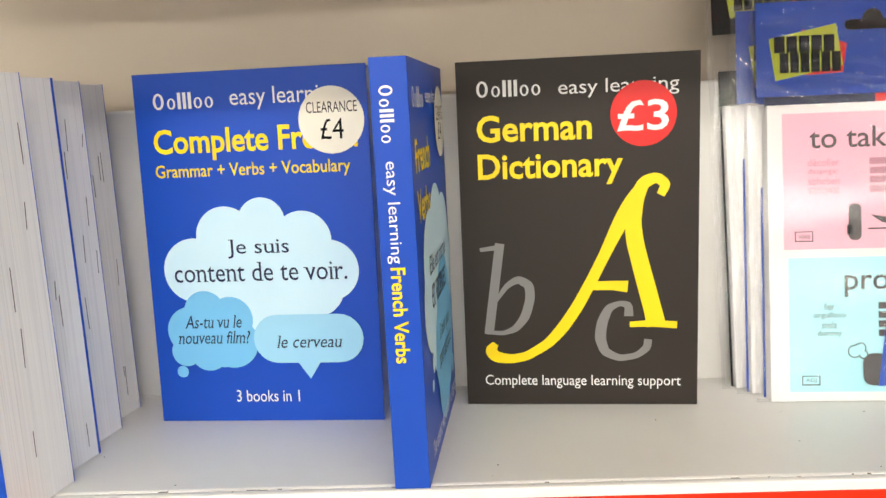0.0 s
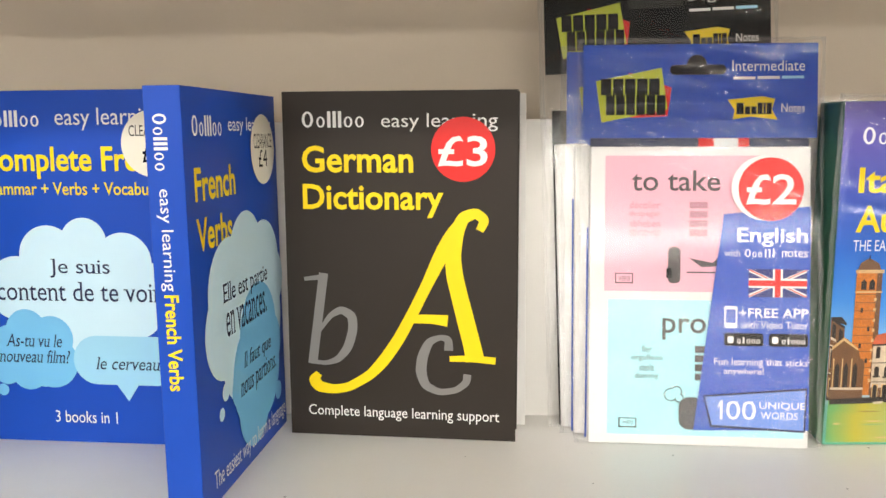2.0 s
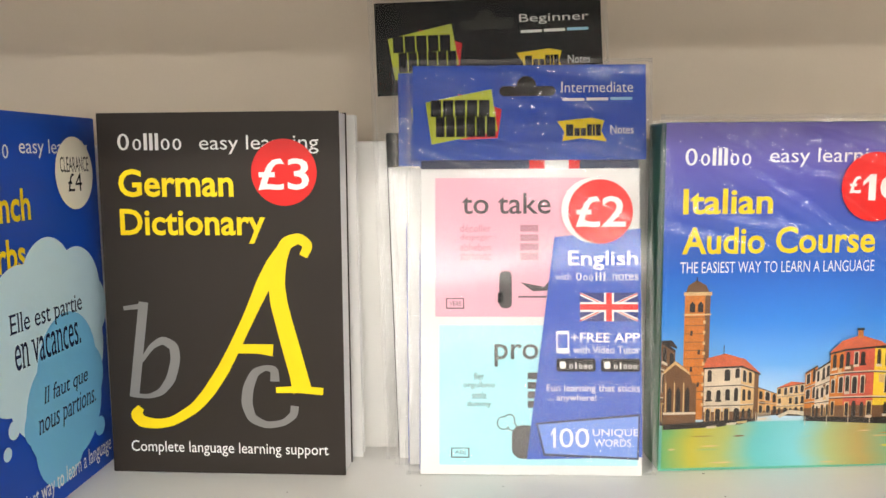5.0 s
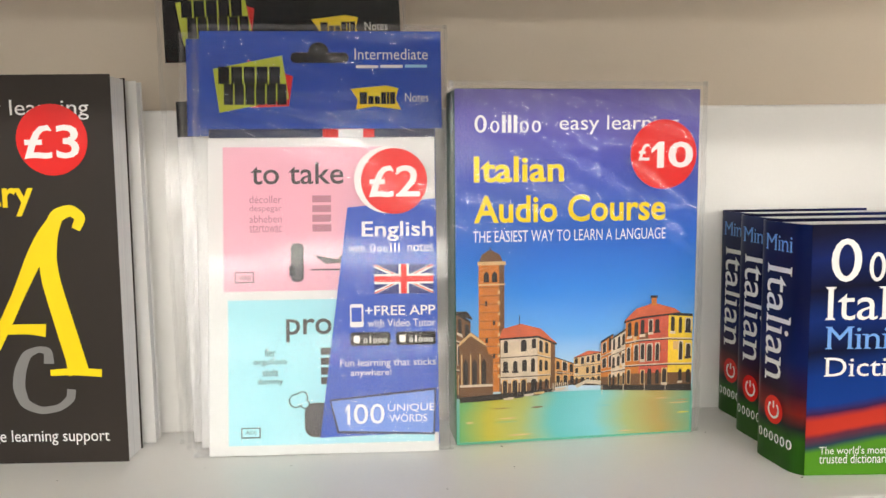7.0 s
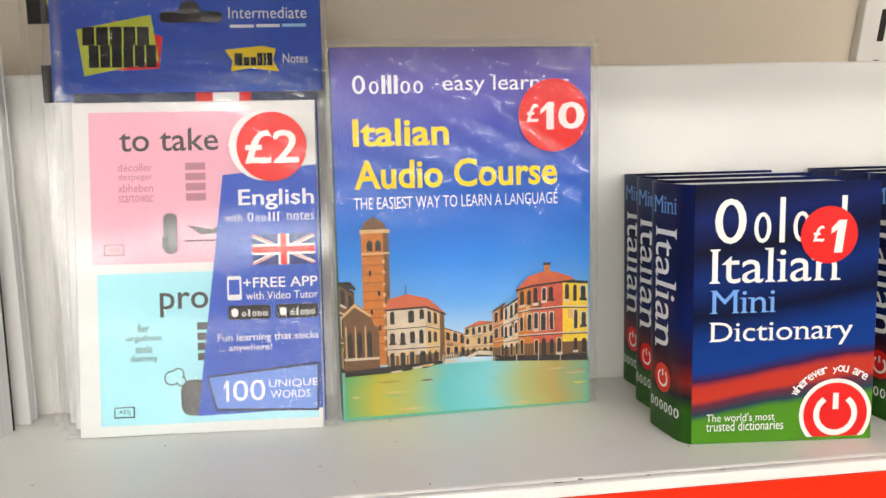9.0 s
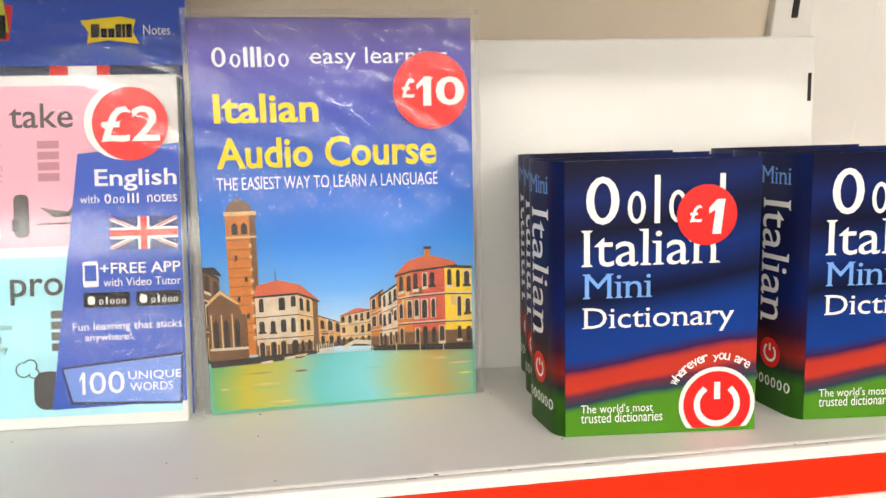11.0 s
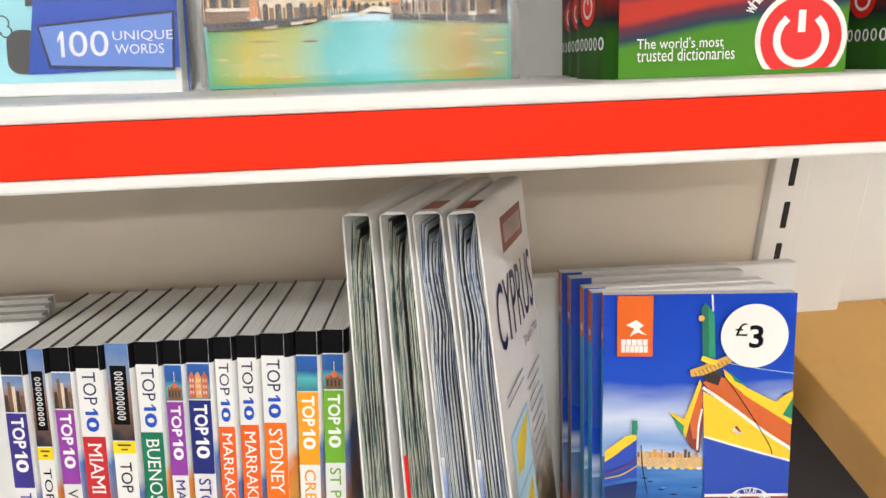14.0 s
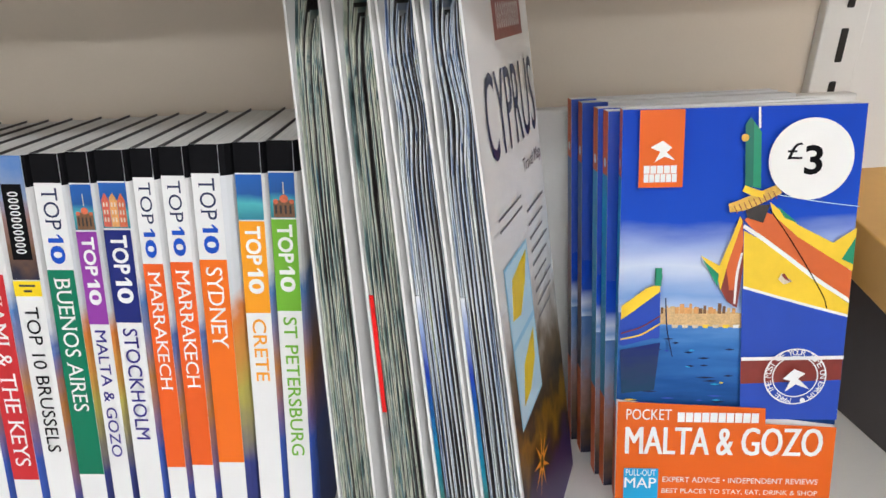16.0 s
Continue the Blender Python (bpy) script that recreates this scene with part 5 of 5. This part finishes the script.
def art_mini_spine(a):
    a.text("Mini", 0.22, 0.05, 0.80, 0.115, INK_SKY2, serif=True)
    a.text("Italian", 0.28, 0.17, 0.80, 0.66, INK_WHITE, down=True, serif=True)
    a.disc("badge", 0.5, 0.775, 0.20, STICKER_RED)
    power(a, 0.5, 0.775, 0.11)
    a.mark("CCCCCC", 0.16, 0.87, 0.90, 0.91, INK_WHITE)


def mini_dictionary(m, label, first, sticker=""):
    """A thick pocket dictionary with a rounded spine."""
    w, t, h = 0.0872, 0.036, 0.1216
    b = thing("mini_dictionary", m, label, "book", "pocket dictionaries")
    front = part("front_cover", box(0.002, 0, 0, w, 0.0006, h, 0.0002, 1), PIC_MINI, b)
    part("back_cover", box(0.002, t - 0.0006, 0, w, t, h, 0.0002, 1), PIC_MINI, b)
    bm = bmesh.new()
    n = 24
    cols = []
    for k in range(n + 1):
        s = k / n
        x = 0.002 - 0.0042 * (1 - abs(2 * s - 1) ** 6)
        cols.append([bm.verts.new((x, t * s, z)) for z in (0, h)] + [bm.verts.new((x + 0.0006, t * s, z)) for z in (0, h)])
    for p, q in zip(cols, cols[1:]):
        bm.faces.new((p[0], p[1], q[1], q[0]))
        bm.faces.new((p[1], p[3], q[3], q[1]))
        bm.faces.new((p[0], q[0], q[2], p[2]))
        bm.faces.new((p[2], q[2], q[3], p[3]))
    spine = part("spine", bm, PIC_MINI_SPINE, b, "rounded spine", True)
    part("page_block", box(0.0024, 0.0007, 0.0008, w - 0.0015, t - 0.0007, h - 0.0015), PAGES, b, "cut page edges")
    a = Art(spine, (-0.0030, t, h), (0, -t, 0), (0, 0, -h), lift=0.0)
    a.at = lambda u, q: Vector((0.002 - 0.0042 * (1 - abs(2 * min(1, max(0, u)) - 1) ** 6) - 0.00016 - a.lift, t * (1 - u), h * (1 - q)))
    art_mini_spine(a)
    if first:
        f = Art(front, (0.0, 0, h), (w, 0, 0), (0, 0, -h))
        art_mini(f)
        if sticker == "red":
            f.disc("price_sticker", 0.725, 0.20, 0.150, STICKER_RED)
            f.text("£", 0.64, 0.165, 0.70, 0.225, INK_WHITE, bold=0.02)
            f.poly("lettering", [(0.735, 0.175), (0.775, 0.145), (0.815, 0.145), (0.795, 0.268), (0.752, 0.268), (0.766, 0.182), (0.735, 0.196)], INK_WHITE)
        elif sticker:
            f.disc("price_sticker", 0.64, 0.19, 0.155, STICKER_CREAM)
            f.text("CLEARANCE", 0.52, 0.13, 0.76, 0.165, INK_BLACK)
            f.text("£1", 0.58, 0.19, 0.70, 0.25, INK_BLACK)
    for o in b.children_recursive:
        for v in o.data.vertices:
            v.co.x -= 0.21 * v.co.y


for n, (px, pv, st) in enumerate([(0.4509, 0.0302, "red"), (0.5627, 0.0277, "cream")]):
    for k in range(3):
        mini_dictionary(place(UPPER, px + 0.0062 * k - 0.001, pv + 0.0368 * k - 0.0006, -5.7), ("blue pocket dictionary with a red price sticker" if not n else "blue pocket dictionary with a cream clearance sticker") if not k else "blue pocket dictionary standing behind another copy", k == 0, st)


# lower shelf: slim city guides, spines outwards
def spine_serif(a, colour, title, t1=0.54):
    a.rect("white_field", 0, 0.058, 1, 1, CARD_WHITE)
    a.rect("black_cap", 0, 0, 1, 0.060, INK_BLACK)
    a.text("TOP", 0.22, 0.070, 0.80, 0.158, INK_NAVY, down=True, serif=True)
    one(a, 0.22, 0.168, 0.78, 0.186, CARD_BLUE, True)
    a.text("0", 0.22, 0.192, 0.78, 0.232, CARD_BLUE, down=True, bold=0.05)
    a.rect("colour_block", 0, 0.245, 1, 0.735, colour)
    a.text(title, 0.20, 0.262, 0.80, t1, INK_WHITE, down=True, serif=True)


def spine_photo(a, colour, photo, title, t1, title_ink, motif=""):
    a.rect("white_field", 0, 0.36, 1, 1, CARD_WHITE)
    a.rect("black_cap", 0, 0, 1, 0.064, INK_BLACK)
    a.rect("photo", 0, 0.064, 1, 0.163, photo)
    if motif == "dome":
        a.rect("printed_building", 0.12, 0.125, 0.95, 0.162, PIC_BROWN)
        a.cloud("printed_dome", [(0.55, 0.122, 0.17), (0.22, 0.128, 0.10), (0.85, 0.128, 0.09)], PIC_TERRACOTTA)
        a.rect("printed_spire", 0.53, 0.086, 0.57, 0.112, PIC_CREAM)
        for k in range(4):
            a.rect("printed_window", 0.18 + 0.19 * k, 0.136, 0.26 + 0.19 * k, 0.154, PIC_DARK)
    elif motif == "houses":
        for k, m in enumerate((PIC_RED, PIC_ORANGE, PIC_TERRACOTTA)):
            a.poly("printed_house", [(0.04 + 0.3 * k, 0.160), (0.04 + 0.3 * k, 0.104 - 0.006 * (k % 2)), (0.18 + 0.3 * k, 0.088), (0.32 + 0.3 * k, 0.104), (0.32 + 0.3 * k, 0.160)], m)
            for r in range(3):
                for c in range(2):
                    a.rect("printed_window", 0.09 + 0.3 * k + 0.11 * c, 0.108 + 0.016 * r, 0.15 + 0.3 * k + 0.11 * c, 0.117 + 0.016 * r, PIC_CREAM)
    elif motif == "towers":
        for k in range(5):
            a.rect("printed_tower", 0.05 + 0.19 * k, 0.118 - 0.012 * ((k * 3) % 4), 0.20 + 0.19 * k, 0.162, (PIC_DARK, PIC_BROWN, PIC_CREAM)[k % 3])
    a.rect("white_rule", 0, 0.0635, 1, 0.0665, CARD_WHITE)
    a.rect("colour_block", 0, 0.166, 1, 0.372, colour)
    a.text("TOP", 0.20, 0.177, 0.82, 0.262, INK_WHITE, down=True, bold=0.04)
    one(a, 0.20, 0.270, 0.82, 0.288, INK_WHITE, True)
    a.text("0", 0.20, 0.293, 0.82, 0.328, INK_WHITE, down=True, bold=0.05)
    a.text(title, 0.22, 0.386, 0.78, t1, title_ink, down=True, bold=0.01)


def spine_plain(a, title, t1):
    a.rect("white_field", 0, 0, 1, 1, CARD_WHITE)
    a.rect("photo", 0, 0.0, 1, 0.262, PIC_DUSK)
    a.rect("name_plate", 0.14, 0.058, 0.86, 0.218, INK_BLACK)
    a.mark("CCCCCCCCCC", 0.32, 0.072, 0.70, 0.206, INK_WHITE, down=True)
    a.rect("yellow_tab", 0, 0.264, 1, 0.298, INK_YELLOW)
    a.rect("small_print", 0.2, 0.272, 0.8, 0.277, INK_GREY_DARK)
    a.rect("small_print", 0.35, 0.284, 0.65, 0.289, INK_GREY_DARK)
    a.text(title, 0.24, 0.322, 0.76, t1, INK_BLACK, down=True, bold=0.004)


PURPLE = ink("ink_purple", (0.26, 0.045, 0.33))
INDIGO = ink("ink_indigo", (0.04, 0.03, 0.22))
TEAL = ink("ink_teal", (0.008, 0.17, 0.09))
ORANGE = ink("ink_orange", (0.83, 0.33, 0.01))
BURNT = ink("ink_burnt_orange", (0.74, 0.11, 0.012))
CRIMSON = ink("ink_crimson", (0.52, 0.025, 0.03))
TANGERINE = ink("ink_tangerine", (0.78, 0.155, 0.008))
LEAF = ink("ink_leaf_green", (0.17, 0.42, 0.03))

GUIDES = [
    (0.1696, 0.0122, "indigo city guide with a skyline photograph", lambda a: spine_photo(a, INDIGO, PIC_DUSK, "TOKYO", 0.52, INDIGO, "towers")),
    (0.1822, 0.0098, "cream city guide with a black name plate", lambda a: spine_plain(a, "TOP 10 CITY", 0.60)),
    (0.1926, 0.0112, "purple city guide with a skyline photograph", lambda a: spine_photo(a, PURPLE, PIC_DUSK, "VANCOUVER", 0.635, INK_GREY_DARK, "towers")),
    (0.2041, 0.0138, "red and white city guide, spine outwards", lambda a: spine_serif(a, CRIMSON, "MIAMI & THE KEYS", 0.70)),
    (0.2182, 0.0132, "white city guide with a black name plate", lambda a: spine_plain(a, "TOP 10 BRUSSELS", 0.67)),
    (0.2320, 0.0130, "green and white city guide, spine outwards", lambda a: spine_serif(a, TEAL, "BUENOS AIRES", 0.575)),
    (0.2454, 0.0104, "purple island guide with a church photograph", lambda a: spine_photo(a, PURPLE, PIC_BEACH, "MALTA & GOZO", 0.695, INDIGO, "dome")),
    (0.2562, 0.0130, "blue city guide with a red house photograph", lambda a: spine_photo(a, FLAG_BLUE, PIC_BEACH, "STOCKHOLM", 0.655, INDIGO, "houses")),
    (0.2696, 0.0104, "orange-red and white city guide", lambda a: spine_serif(a, BURNT, "MARRAKECH")),
    (0.2804, 0.0114, "orange-red and white city guide", lambda a: spine_serif(a, BURNT, "MARRAKECH")),
    (0.2921, 0.0164, "orange and white city guide, spine outwards", lambda a: spine_serif(a, TANGERINE, "SYDNEY", 0.45)),
    (0.3090, 0.0126, "orange island guide with a beach photograph", lambda a: spine_photo(a, ORANGE, PIC_BEACH, "CRETE", 0.535, ORANGE)),
    (0.3220, 0.0124, "green city guide with a cathedral photograph", lambda a: spine_photo(a, LEAF, PIC_BEACH, "ST PETERSBURG", 0.73, LEAF, "dome")),
]


COVER_PHOTOS = [PIC_STREET, gradient("photo_cover_blue", [(0.0, (0.03, 0.05, 0.20)), (0.3, (0.05, 0.10, 0.40)), (0.5, (0.45, 0.20, 0.06)), (0.68, (0.10, 0.22, 0.50)), (0.72, (0.74, 0.74, 0.73)), (1.0, (0.76, 0.75, 0.74))], wobble=0.25, scale=30),
                gradient("photo_cover_green", [(0.0, (0.03, 0.03, 0.06)), (0.25, (0.04, 0.05, 0.20)), (0.45, (0.42, 0.36, 0.08)), (0.6, (0.62, 0.20, 0.04)), (0.66, (0.60, 0.62, 0.64)), (1.0, (0.70, 0.71, 0.72))], wobble=0.3, scale=35)]


def city_guide(x, w, label, paint, lean, photo):
    """A slim guide whose front cover rounds off towards its spine."""
    d, h, r = 0.0985, 0.193, max(0.0026, w - 0.0112)
    b = thing("city_guide", place(LOWER, x, 0.037, -6.0, 0.0, lean, 0.0003 + w * math.sin(radians(lean))), label, "book", "row of city guides")
    s = w - r
    spine = part("spine", box(0, 0, 0, s, 0.0006, h, 0.0002, 1), CARD_WHITE, b)
    bm = bmesh.new()
    prof = [(s, 0.00005), (s + 0.4 * r, 0.0007), (s + 0.75 * r, 0.0022), (s + r, 0.0050), (s + r, d)]
    low, high = [bm.verts.new((px, py, 0)) for px, py in prof], [bm.verts.new((px, py, h)) for px, py in prof]
    low2, high2 = [bm.verts.new((px - 0.0006, py + 0.0004, 0)) for px, py in prof], [bm.verts.new((px - 0.0006, py + 0.0004, h)) for px, py in prof]
    for k in range(len(prof) - 1):
        bm.faces.new((low[k], low[k + 1], high[k + 1], high[k]))
        bm.faces.new((low2[k], high2[k], high2[k + 1], low2[k + 1]))
        bm.faces.new((high[k], high[k + 1], high2[k + 1], high2[k]))
    part("front_cover", bm, photo, b, "photographic cover")
    # dark grey, so its top edge stands in for the shaded gap between books
    part("back_cover", box(0, 0.0007, 0, 0.0004, d, h + 0.0001), INK_GREY_DARK, b)
    part("page_block", box(0.0009, 0.0014, 0.0005, s - 0.0002, d - 0.001, h - 0.0008), PAGES_TOP, b, "grey cut page edges")
    part("page_block", box(s - 0.0001, 0.006, 0.0005, w - 0.0008, d - 0.001, h - 0.0008), PAGES_TOP, b, "grey cut page edges")
    bm = bmesh.new()
    vs = [[bm.verts.new((px + 0.0002, py - 0.0002, z)) for px, py in prof[:4]] for z in (h - 0.0125, h + 0.0001)]
    for k in range(3):
        bm.faces.new((vs[0][k], vs[0][k + 1], vs[1][k + 1], vs[1][k]))
    part("black_corner", bm, INK_BLACK, b)
    paint(Art(spine, (0, 0, h), (s, 0, 0), (0, 0, -h)))


for k, (x, w, label, paint) in enumerate(GUIDES):
    city_guide(x + 0.0002, w + 0.0004, label, paint, 2.4, COVER_PHOTOS[(k * 2 + k // 3) % 3])

for k in range(4):
    paperback("paperback", place(LOWER, 0.045 - 0.003 * k, 0.086 + 0.013 * k, 0.0, -2.0), 0.130, 0.011, 0.1905 + 0.0006 * k, CARD_WHITE, "pale paperback standing face out behind the guides", "pale paperbacks", pages=PAGES_TOP)


# folded maps in their card covers
def folded_map(m, label, seed, sheets, red_top, strip, cover_art=None):
    """A concertina map between the two sides of a card cover that wraps over its top; wider at the foot."""
    w, d, h, spread = 0.0140, 0.105, 0.255, 0.30
    b = thing("folded_map", m, label, "map", "folded touring maps")

    def wide(z):
        return 1 + spread * (1 - z / h)

    bm = bmesh.new()
    r = 0.004
    prof = [(0.0, z) for z in (0.0, 0.08, 0.16)] + [(r - r * math.cos(radians(a)), h - r + r * math.sin(radians(a))) for a in range(0, 91, 15)]
    prof += [(w - r + r * math.sin(radians(a)), h - r + r * math.cos(radians(a))) for a in range(0, 91, 15)] + [(w, z) for z in (0.16, 0.08, 0.0)]
    t = 0.0009
    rows = []
    for y in (0.0, d):
        outer = [bm.verts.new((x * wide(z), y, z)) for x, z in prof]
        inner = [bm.verts.new((min(w - t, max(t, x)) * wide(z), y, min(h - t * 1.4, z))) for x, z in prof]
        rows.append((outer, inner))
    (o0, i0), (o1, i1) = rows
    for k in range(len(prof) - 1):
        bm.faces.new((o0[k], o0[k + 1], o1[k + 1], o1[k]))
        bm.faces.new((i0[k], i1[k], i1[k + 1], i0[k + 1]))
        bm.faces.new((o0[k], i0[k], i0[k + 1], o0[k + 1]))
        bm.faces.new((o1[k], o1[k + 1], i1[k + 1], i1[k]))
    cover = part("card_cover", bm, CARD_WHITE, b, "white wrap-round card cover")
    n, nz = 22, 30
    for k in range(n):
        pts, faces = [], []
        s = (k + 0.5) / n
        top = h - 0.004 - 0.012 * math.exp(-((s - 0.45) / 0.22) ** 2) - 0.003 * random.Random(seed * 50 + k).random()
        for j in range(nz + 1):
            z = top * j / nz
            kink = 0.0032 * math.exp(-((z - h * 0.80) / 0.014) ** 2) * (1 if seed > 2 else 0.15) - 0.0015 * math.exp(-((z - h * 0.92) / 0.014) ** 2)
            x = (t + 0.0003 + (w - 2 * t - 0.0014) * s) * wide(z) + kink * (0.9 - abs(s - 0.5)) + 0.00018 * noise.noise(Vector((k * 3.1, z * 50, seed)))
            sunk = max(0.0, min(1.0, (z / h - 0.80) / 0.16))
            y0 = 0.0006 + 0.0042 * abs(noise.noise(Vector((k * 1.7, z * 7, seed)))) + 0.016 * sunk * sunk * (0.35 + 0.65 * math.exp(-((s - 0.5) / 0.30) ** 2))
            for y in (y0, d - 0.003):
                pts += [(x, y, z), (x + 0.00030, y, z)]
        for j in range(nz):
            q = 4 * j
            faces += [(q, q + 1, q + 5, q + 4), (q, q + 4, q + 6, q + 2), (q + 1, q + 3, q + 7, q + 5)]
        faces.append((4 * nz, 4 * nz + 1, 4 * nz + 3, 4 * nz + 2))
        me = bpy.data.meshes.new("map_fold")
        me.from_pydata(pts, [], faces)
        # every third fold is near-black, standing in for shade in the gaps
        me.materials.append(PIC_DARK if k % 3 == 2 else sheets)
        ob = new("map_fold", me)
        ob.parent = b
    if red_top:
        part("red_tab", box(0.003, 0.006, h - 0.0002, w - 0.003, 0.026, h + 0.0002), BOAT_MAROON, b, "dark red printed tab")
    if strip:
        part("printed_edge", box(t * 1.5, 0.0001, 0.086 if strip is STICKER_RED else 0.004, t * 1.5 + 0.0017, 0.0006, 0.136), strip, b)
    if cover_art:
        a = Art(cover, (w, 0, h), (0, d, 0), (0, 0, -h))
        a.at = lambda u, q: Vector((w * wide(h * (1 - q)) + a.lift, d * u, h * (1 - q)))
        cover_art(a)


def art_cyprus(a):
    a.rect("photo", 0.02, 0.50, 0.995, 0.995, PIC_FLOWER)
    a.rect("red_plate", 0.38, 0.045, 0.86, 0.115, BOAT_MAROON)
    a.mark("CCCCCCCCCCC", 0.43, 0.06, 0.81, 0.10, CARD_WHITE)
    a.text("CYPRUS", 0.12, 0.155, 0.95, 0.285, INK_NAVY, bold=0.0)
    a.text("Travel Map", 0.60, 0.315, 0.96, 0.345, INK_GREY_DARK)
    for k in range(2):
        a.rect("small_print", 0.12, 0.365 + 0.018 * k, 0.5, 0.369 + 0.018 * k, INK_GREY)
    a.rect("map_inset", 0.10, 0.44, 0.50, 0.71, INK_BUBBLE)
    a.rect("map_inset", 0.115, 0.445, 0.485, 0.565, INK_PALE)
    a.rect("map_inset", 0.115, 0.575, 0.485, 0.705, INK_PALE)
    a.poly("island", [(0.15, 0.53), (0.2, 0.47), (0.36, 0.46), (0.47, 0.455), (0.40, 0.50), (0.28, 0.54)], INK_YELLOW)
    a.poly("island", [(0.17, 0.68), (0.24, 0.62), (0.36, 0.60), (0.45, 0.59), (0.42, 0.64), (0.30, 0.675)], INK_YELLOW)
    for k in range(9):
        a.rect("small_print", 0.57, 0.40 + 0.024 * k, 0.92 - 0.04 * (k % 3), 0.4045 + 0.024 * k, INK_GREY)
    for k in range(9):
        t = 2 * math.pi * k / 9
        a.poly("petal", [(0.33 + 0.03 * math.cos(t + 0.4), 0.82 + 0.012 * math.sin(t + 0.4)), (0.33 + 0.16 * math.cos(t), 0.82 + 0.055 * math.sin(t)), (0.33 + 0.03 * math.cos(t - 0.4), 0.82 + 0.012 * math.sin(t - 0.4))], ORANGE)


MAP_STANDS = [(0.3478, -0.9), (0.3705, -2.4), (0.3916, -4.0), (0.4096, -4.7)]
for k, (label, sheets, red, strip, art) in enumerate([
        ("white-covered folded map with green printed edges", MAP_EDGE, False, None, None),
        ("white-covered folded map with a red edge stripe", MAP_EDGE, False, STICKER_RED, None),
        ("white-covered folded map with a dark red top", MAP_EDGE_BLUE, True, PIC_STRIP, None),
        ("white island touring map with yellow island insets", MAP_EDGE_BLUE, True, PIC_STRIP, art_cyprus)]):
    folded_map(place(LOWER, MAP_STANDS[k][0], 0.0125 - 0.006 * k, -22.0, 0.0, MAP_STANDS[k][1], 0.0002 + 0.00035 * k), label, k + 1, sheets, red, strip, art)


# a stack of pocket guides, face out
def cover_edge(a):
    """The strip of a cover that shows beside the copy in front of it."""
    a.rect("sky_strip", 0, 0, 0.12, 0.42, BOAT_BLUE)
    a.rect("cloud_strip", 0, 0.42, 0.12, 0.58, PIC_MALTA_SKY)
    a.rect("photo_strip", 0, 0.58, 0.12, 1, PIC_DUSK)


def guide_spine(top, title):
    def paint(a):
        a.rect("orange_top", 0, 0, 1, 0.155, COVER_ORANGE)
        a.rect("photo", 0, 0.155, 1, 0.74, top)
        a.rect("orange_foot", 0, 0.74, 1, 1, COVER_ORANGE)
        if title != "CITY":
            a.text(title, 0.28, 0.42, 0.75, 0.68, INK_SKY, down=True)
        a.disc("badge", 0.5, 0.125, 0.25, INK_WHITE)
    return paint


for k, (dx, v, pic, name) in enumerate([(0.0, 0.0573, PIC_CYAN, "MALTA & GOZO"), (-0.0022, 0.0690, PIC_CYAN, "MALTA & GOZO"), (-0.0040, 0.0795, PIC_CYAN, "MALTA & GOZO"),
                                        (-0.0060, 0.1010, PIC_DUSK, "CITY"), (-0.0080, 0.1150, PIC_DUSK, "CITY")]):
    paperback("pocket_guide", place(LOWER, 0.4799 + dx, v, -10.3 if not k else -2.5, -1.9), 0.1022 if not k else 0.1058, 0.0092, 0.1937 if not k else 0.1915, CARD_WHITE,
              "orange and blue pocket guide with a boat photograph" if not k else "pocket guide with an orange spine, behind another", "stack of pocket guides", art_malta if not k else cover_edge, guide_spine(pic, name), pages=CARD_WHITE, overlap=0.0003)


# ---- beyond the upright: plain panels, a wooden counter and a white box ----
tagged(link_mesh("wall_side_panel", box(0.664, 0.536, 0.0, 0.711, 0.556, 2.1, 0.001), SHELF_WHITE), "white end panel beside the upright", "panel", kind="structure")
# rest of the same panel, stepped back to imitate a shading boundary
tagged(link_mesh("wall_side_panel", box(0.7112, 0.548, 0.0, 0.80, 0.566, 2.1, 0.001), SHELF_WHITE), "white panel set back to give a shading edge", "panel", kind="structure")

counter = thing("wooden_counter", pose(0, 0, 0), "light oak-veneer counter with a thick edge", "counter")
part("top", box(0.648, -0.02, 0.915, 0.752, 0.5475, 0.950, 0.0012), WOOD, counter)
part("top", box(0.7525, -0.02, 0.915, 1.45, 0.5475, 0.950, 0.0012), WOOD, counter)
part("side_panel", box(0.672, 0.0, 0.0, 0.690, 0.53, 0.9148, 0.001), DARK_PANEL, counter, "dark grey side panel")
part("side_panel", box(1.41, 0.0, 0.0, 1.43, 0.53, 0.9148, 0.001), DARK_PANEL, counter, "dark grey side panel")
part("bracket", box(0.652, 0.30, 0.895, 0.671, 0.34, 0.9148, 0.003), SLOT_DARK, counter, "small black bracket")

carton = thing("white_box", pose(0.806, 0.425, 0.9502, 0, 0, -3), "white card box with a loose lid on the counter", "box")
part("body", box(0, 0, 0, 0.16, 0.11, 0.050, 0.001), CARD_WHITE, carton)
part("lid", box(-0.006, -0.006, 0.046, 0.166, 0.116, 0.084, 0.003), CARD_WHITE, carton)

# filler magazines, near-black to paint in the dimness of the recess
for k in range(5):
    paperback("dimmed_magazine", pose(0.835 + 0.022 * k, 0.62, 0.0, 0, 0, 84), 0.18, 0.016, 1.10 - 0.01 * k, PIC_DARK, "bound magazine coloured near-black for the dim recess", "dark magazines")
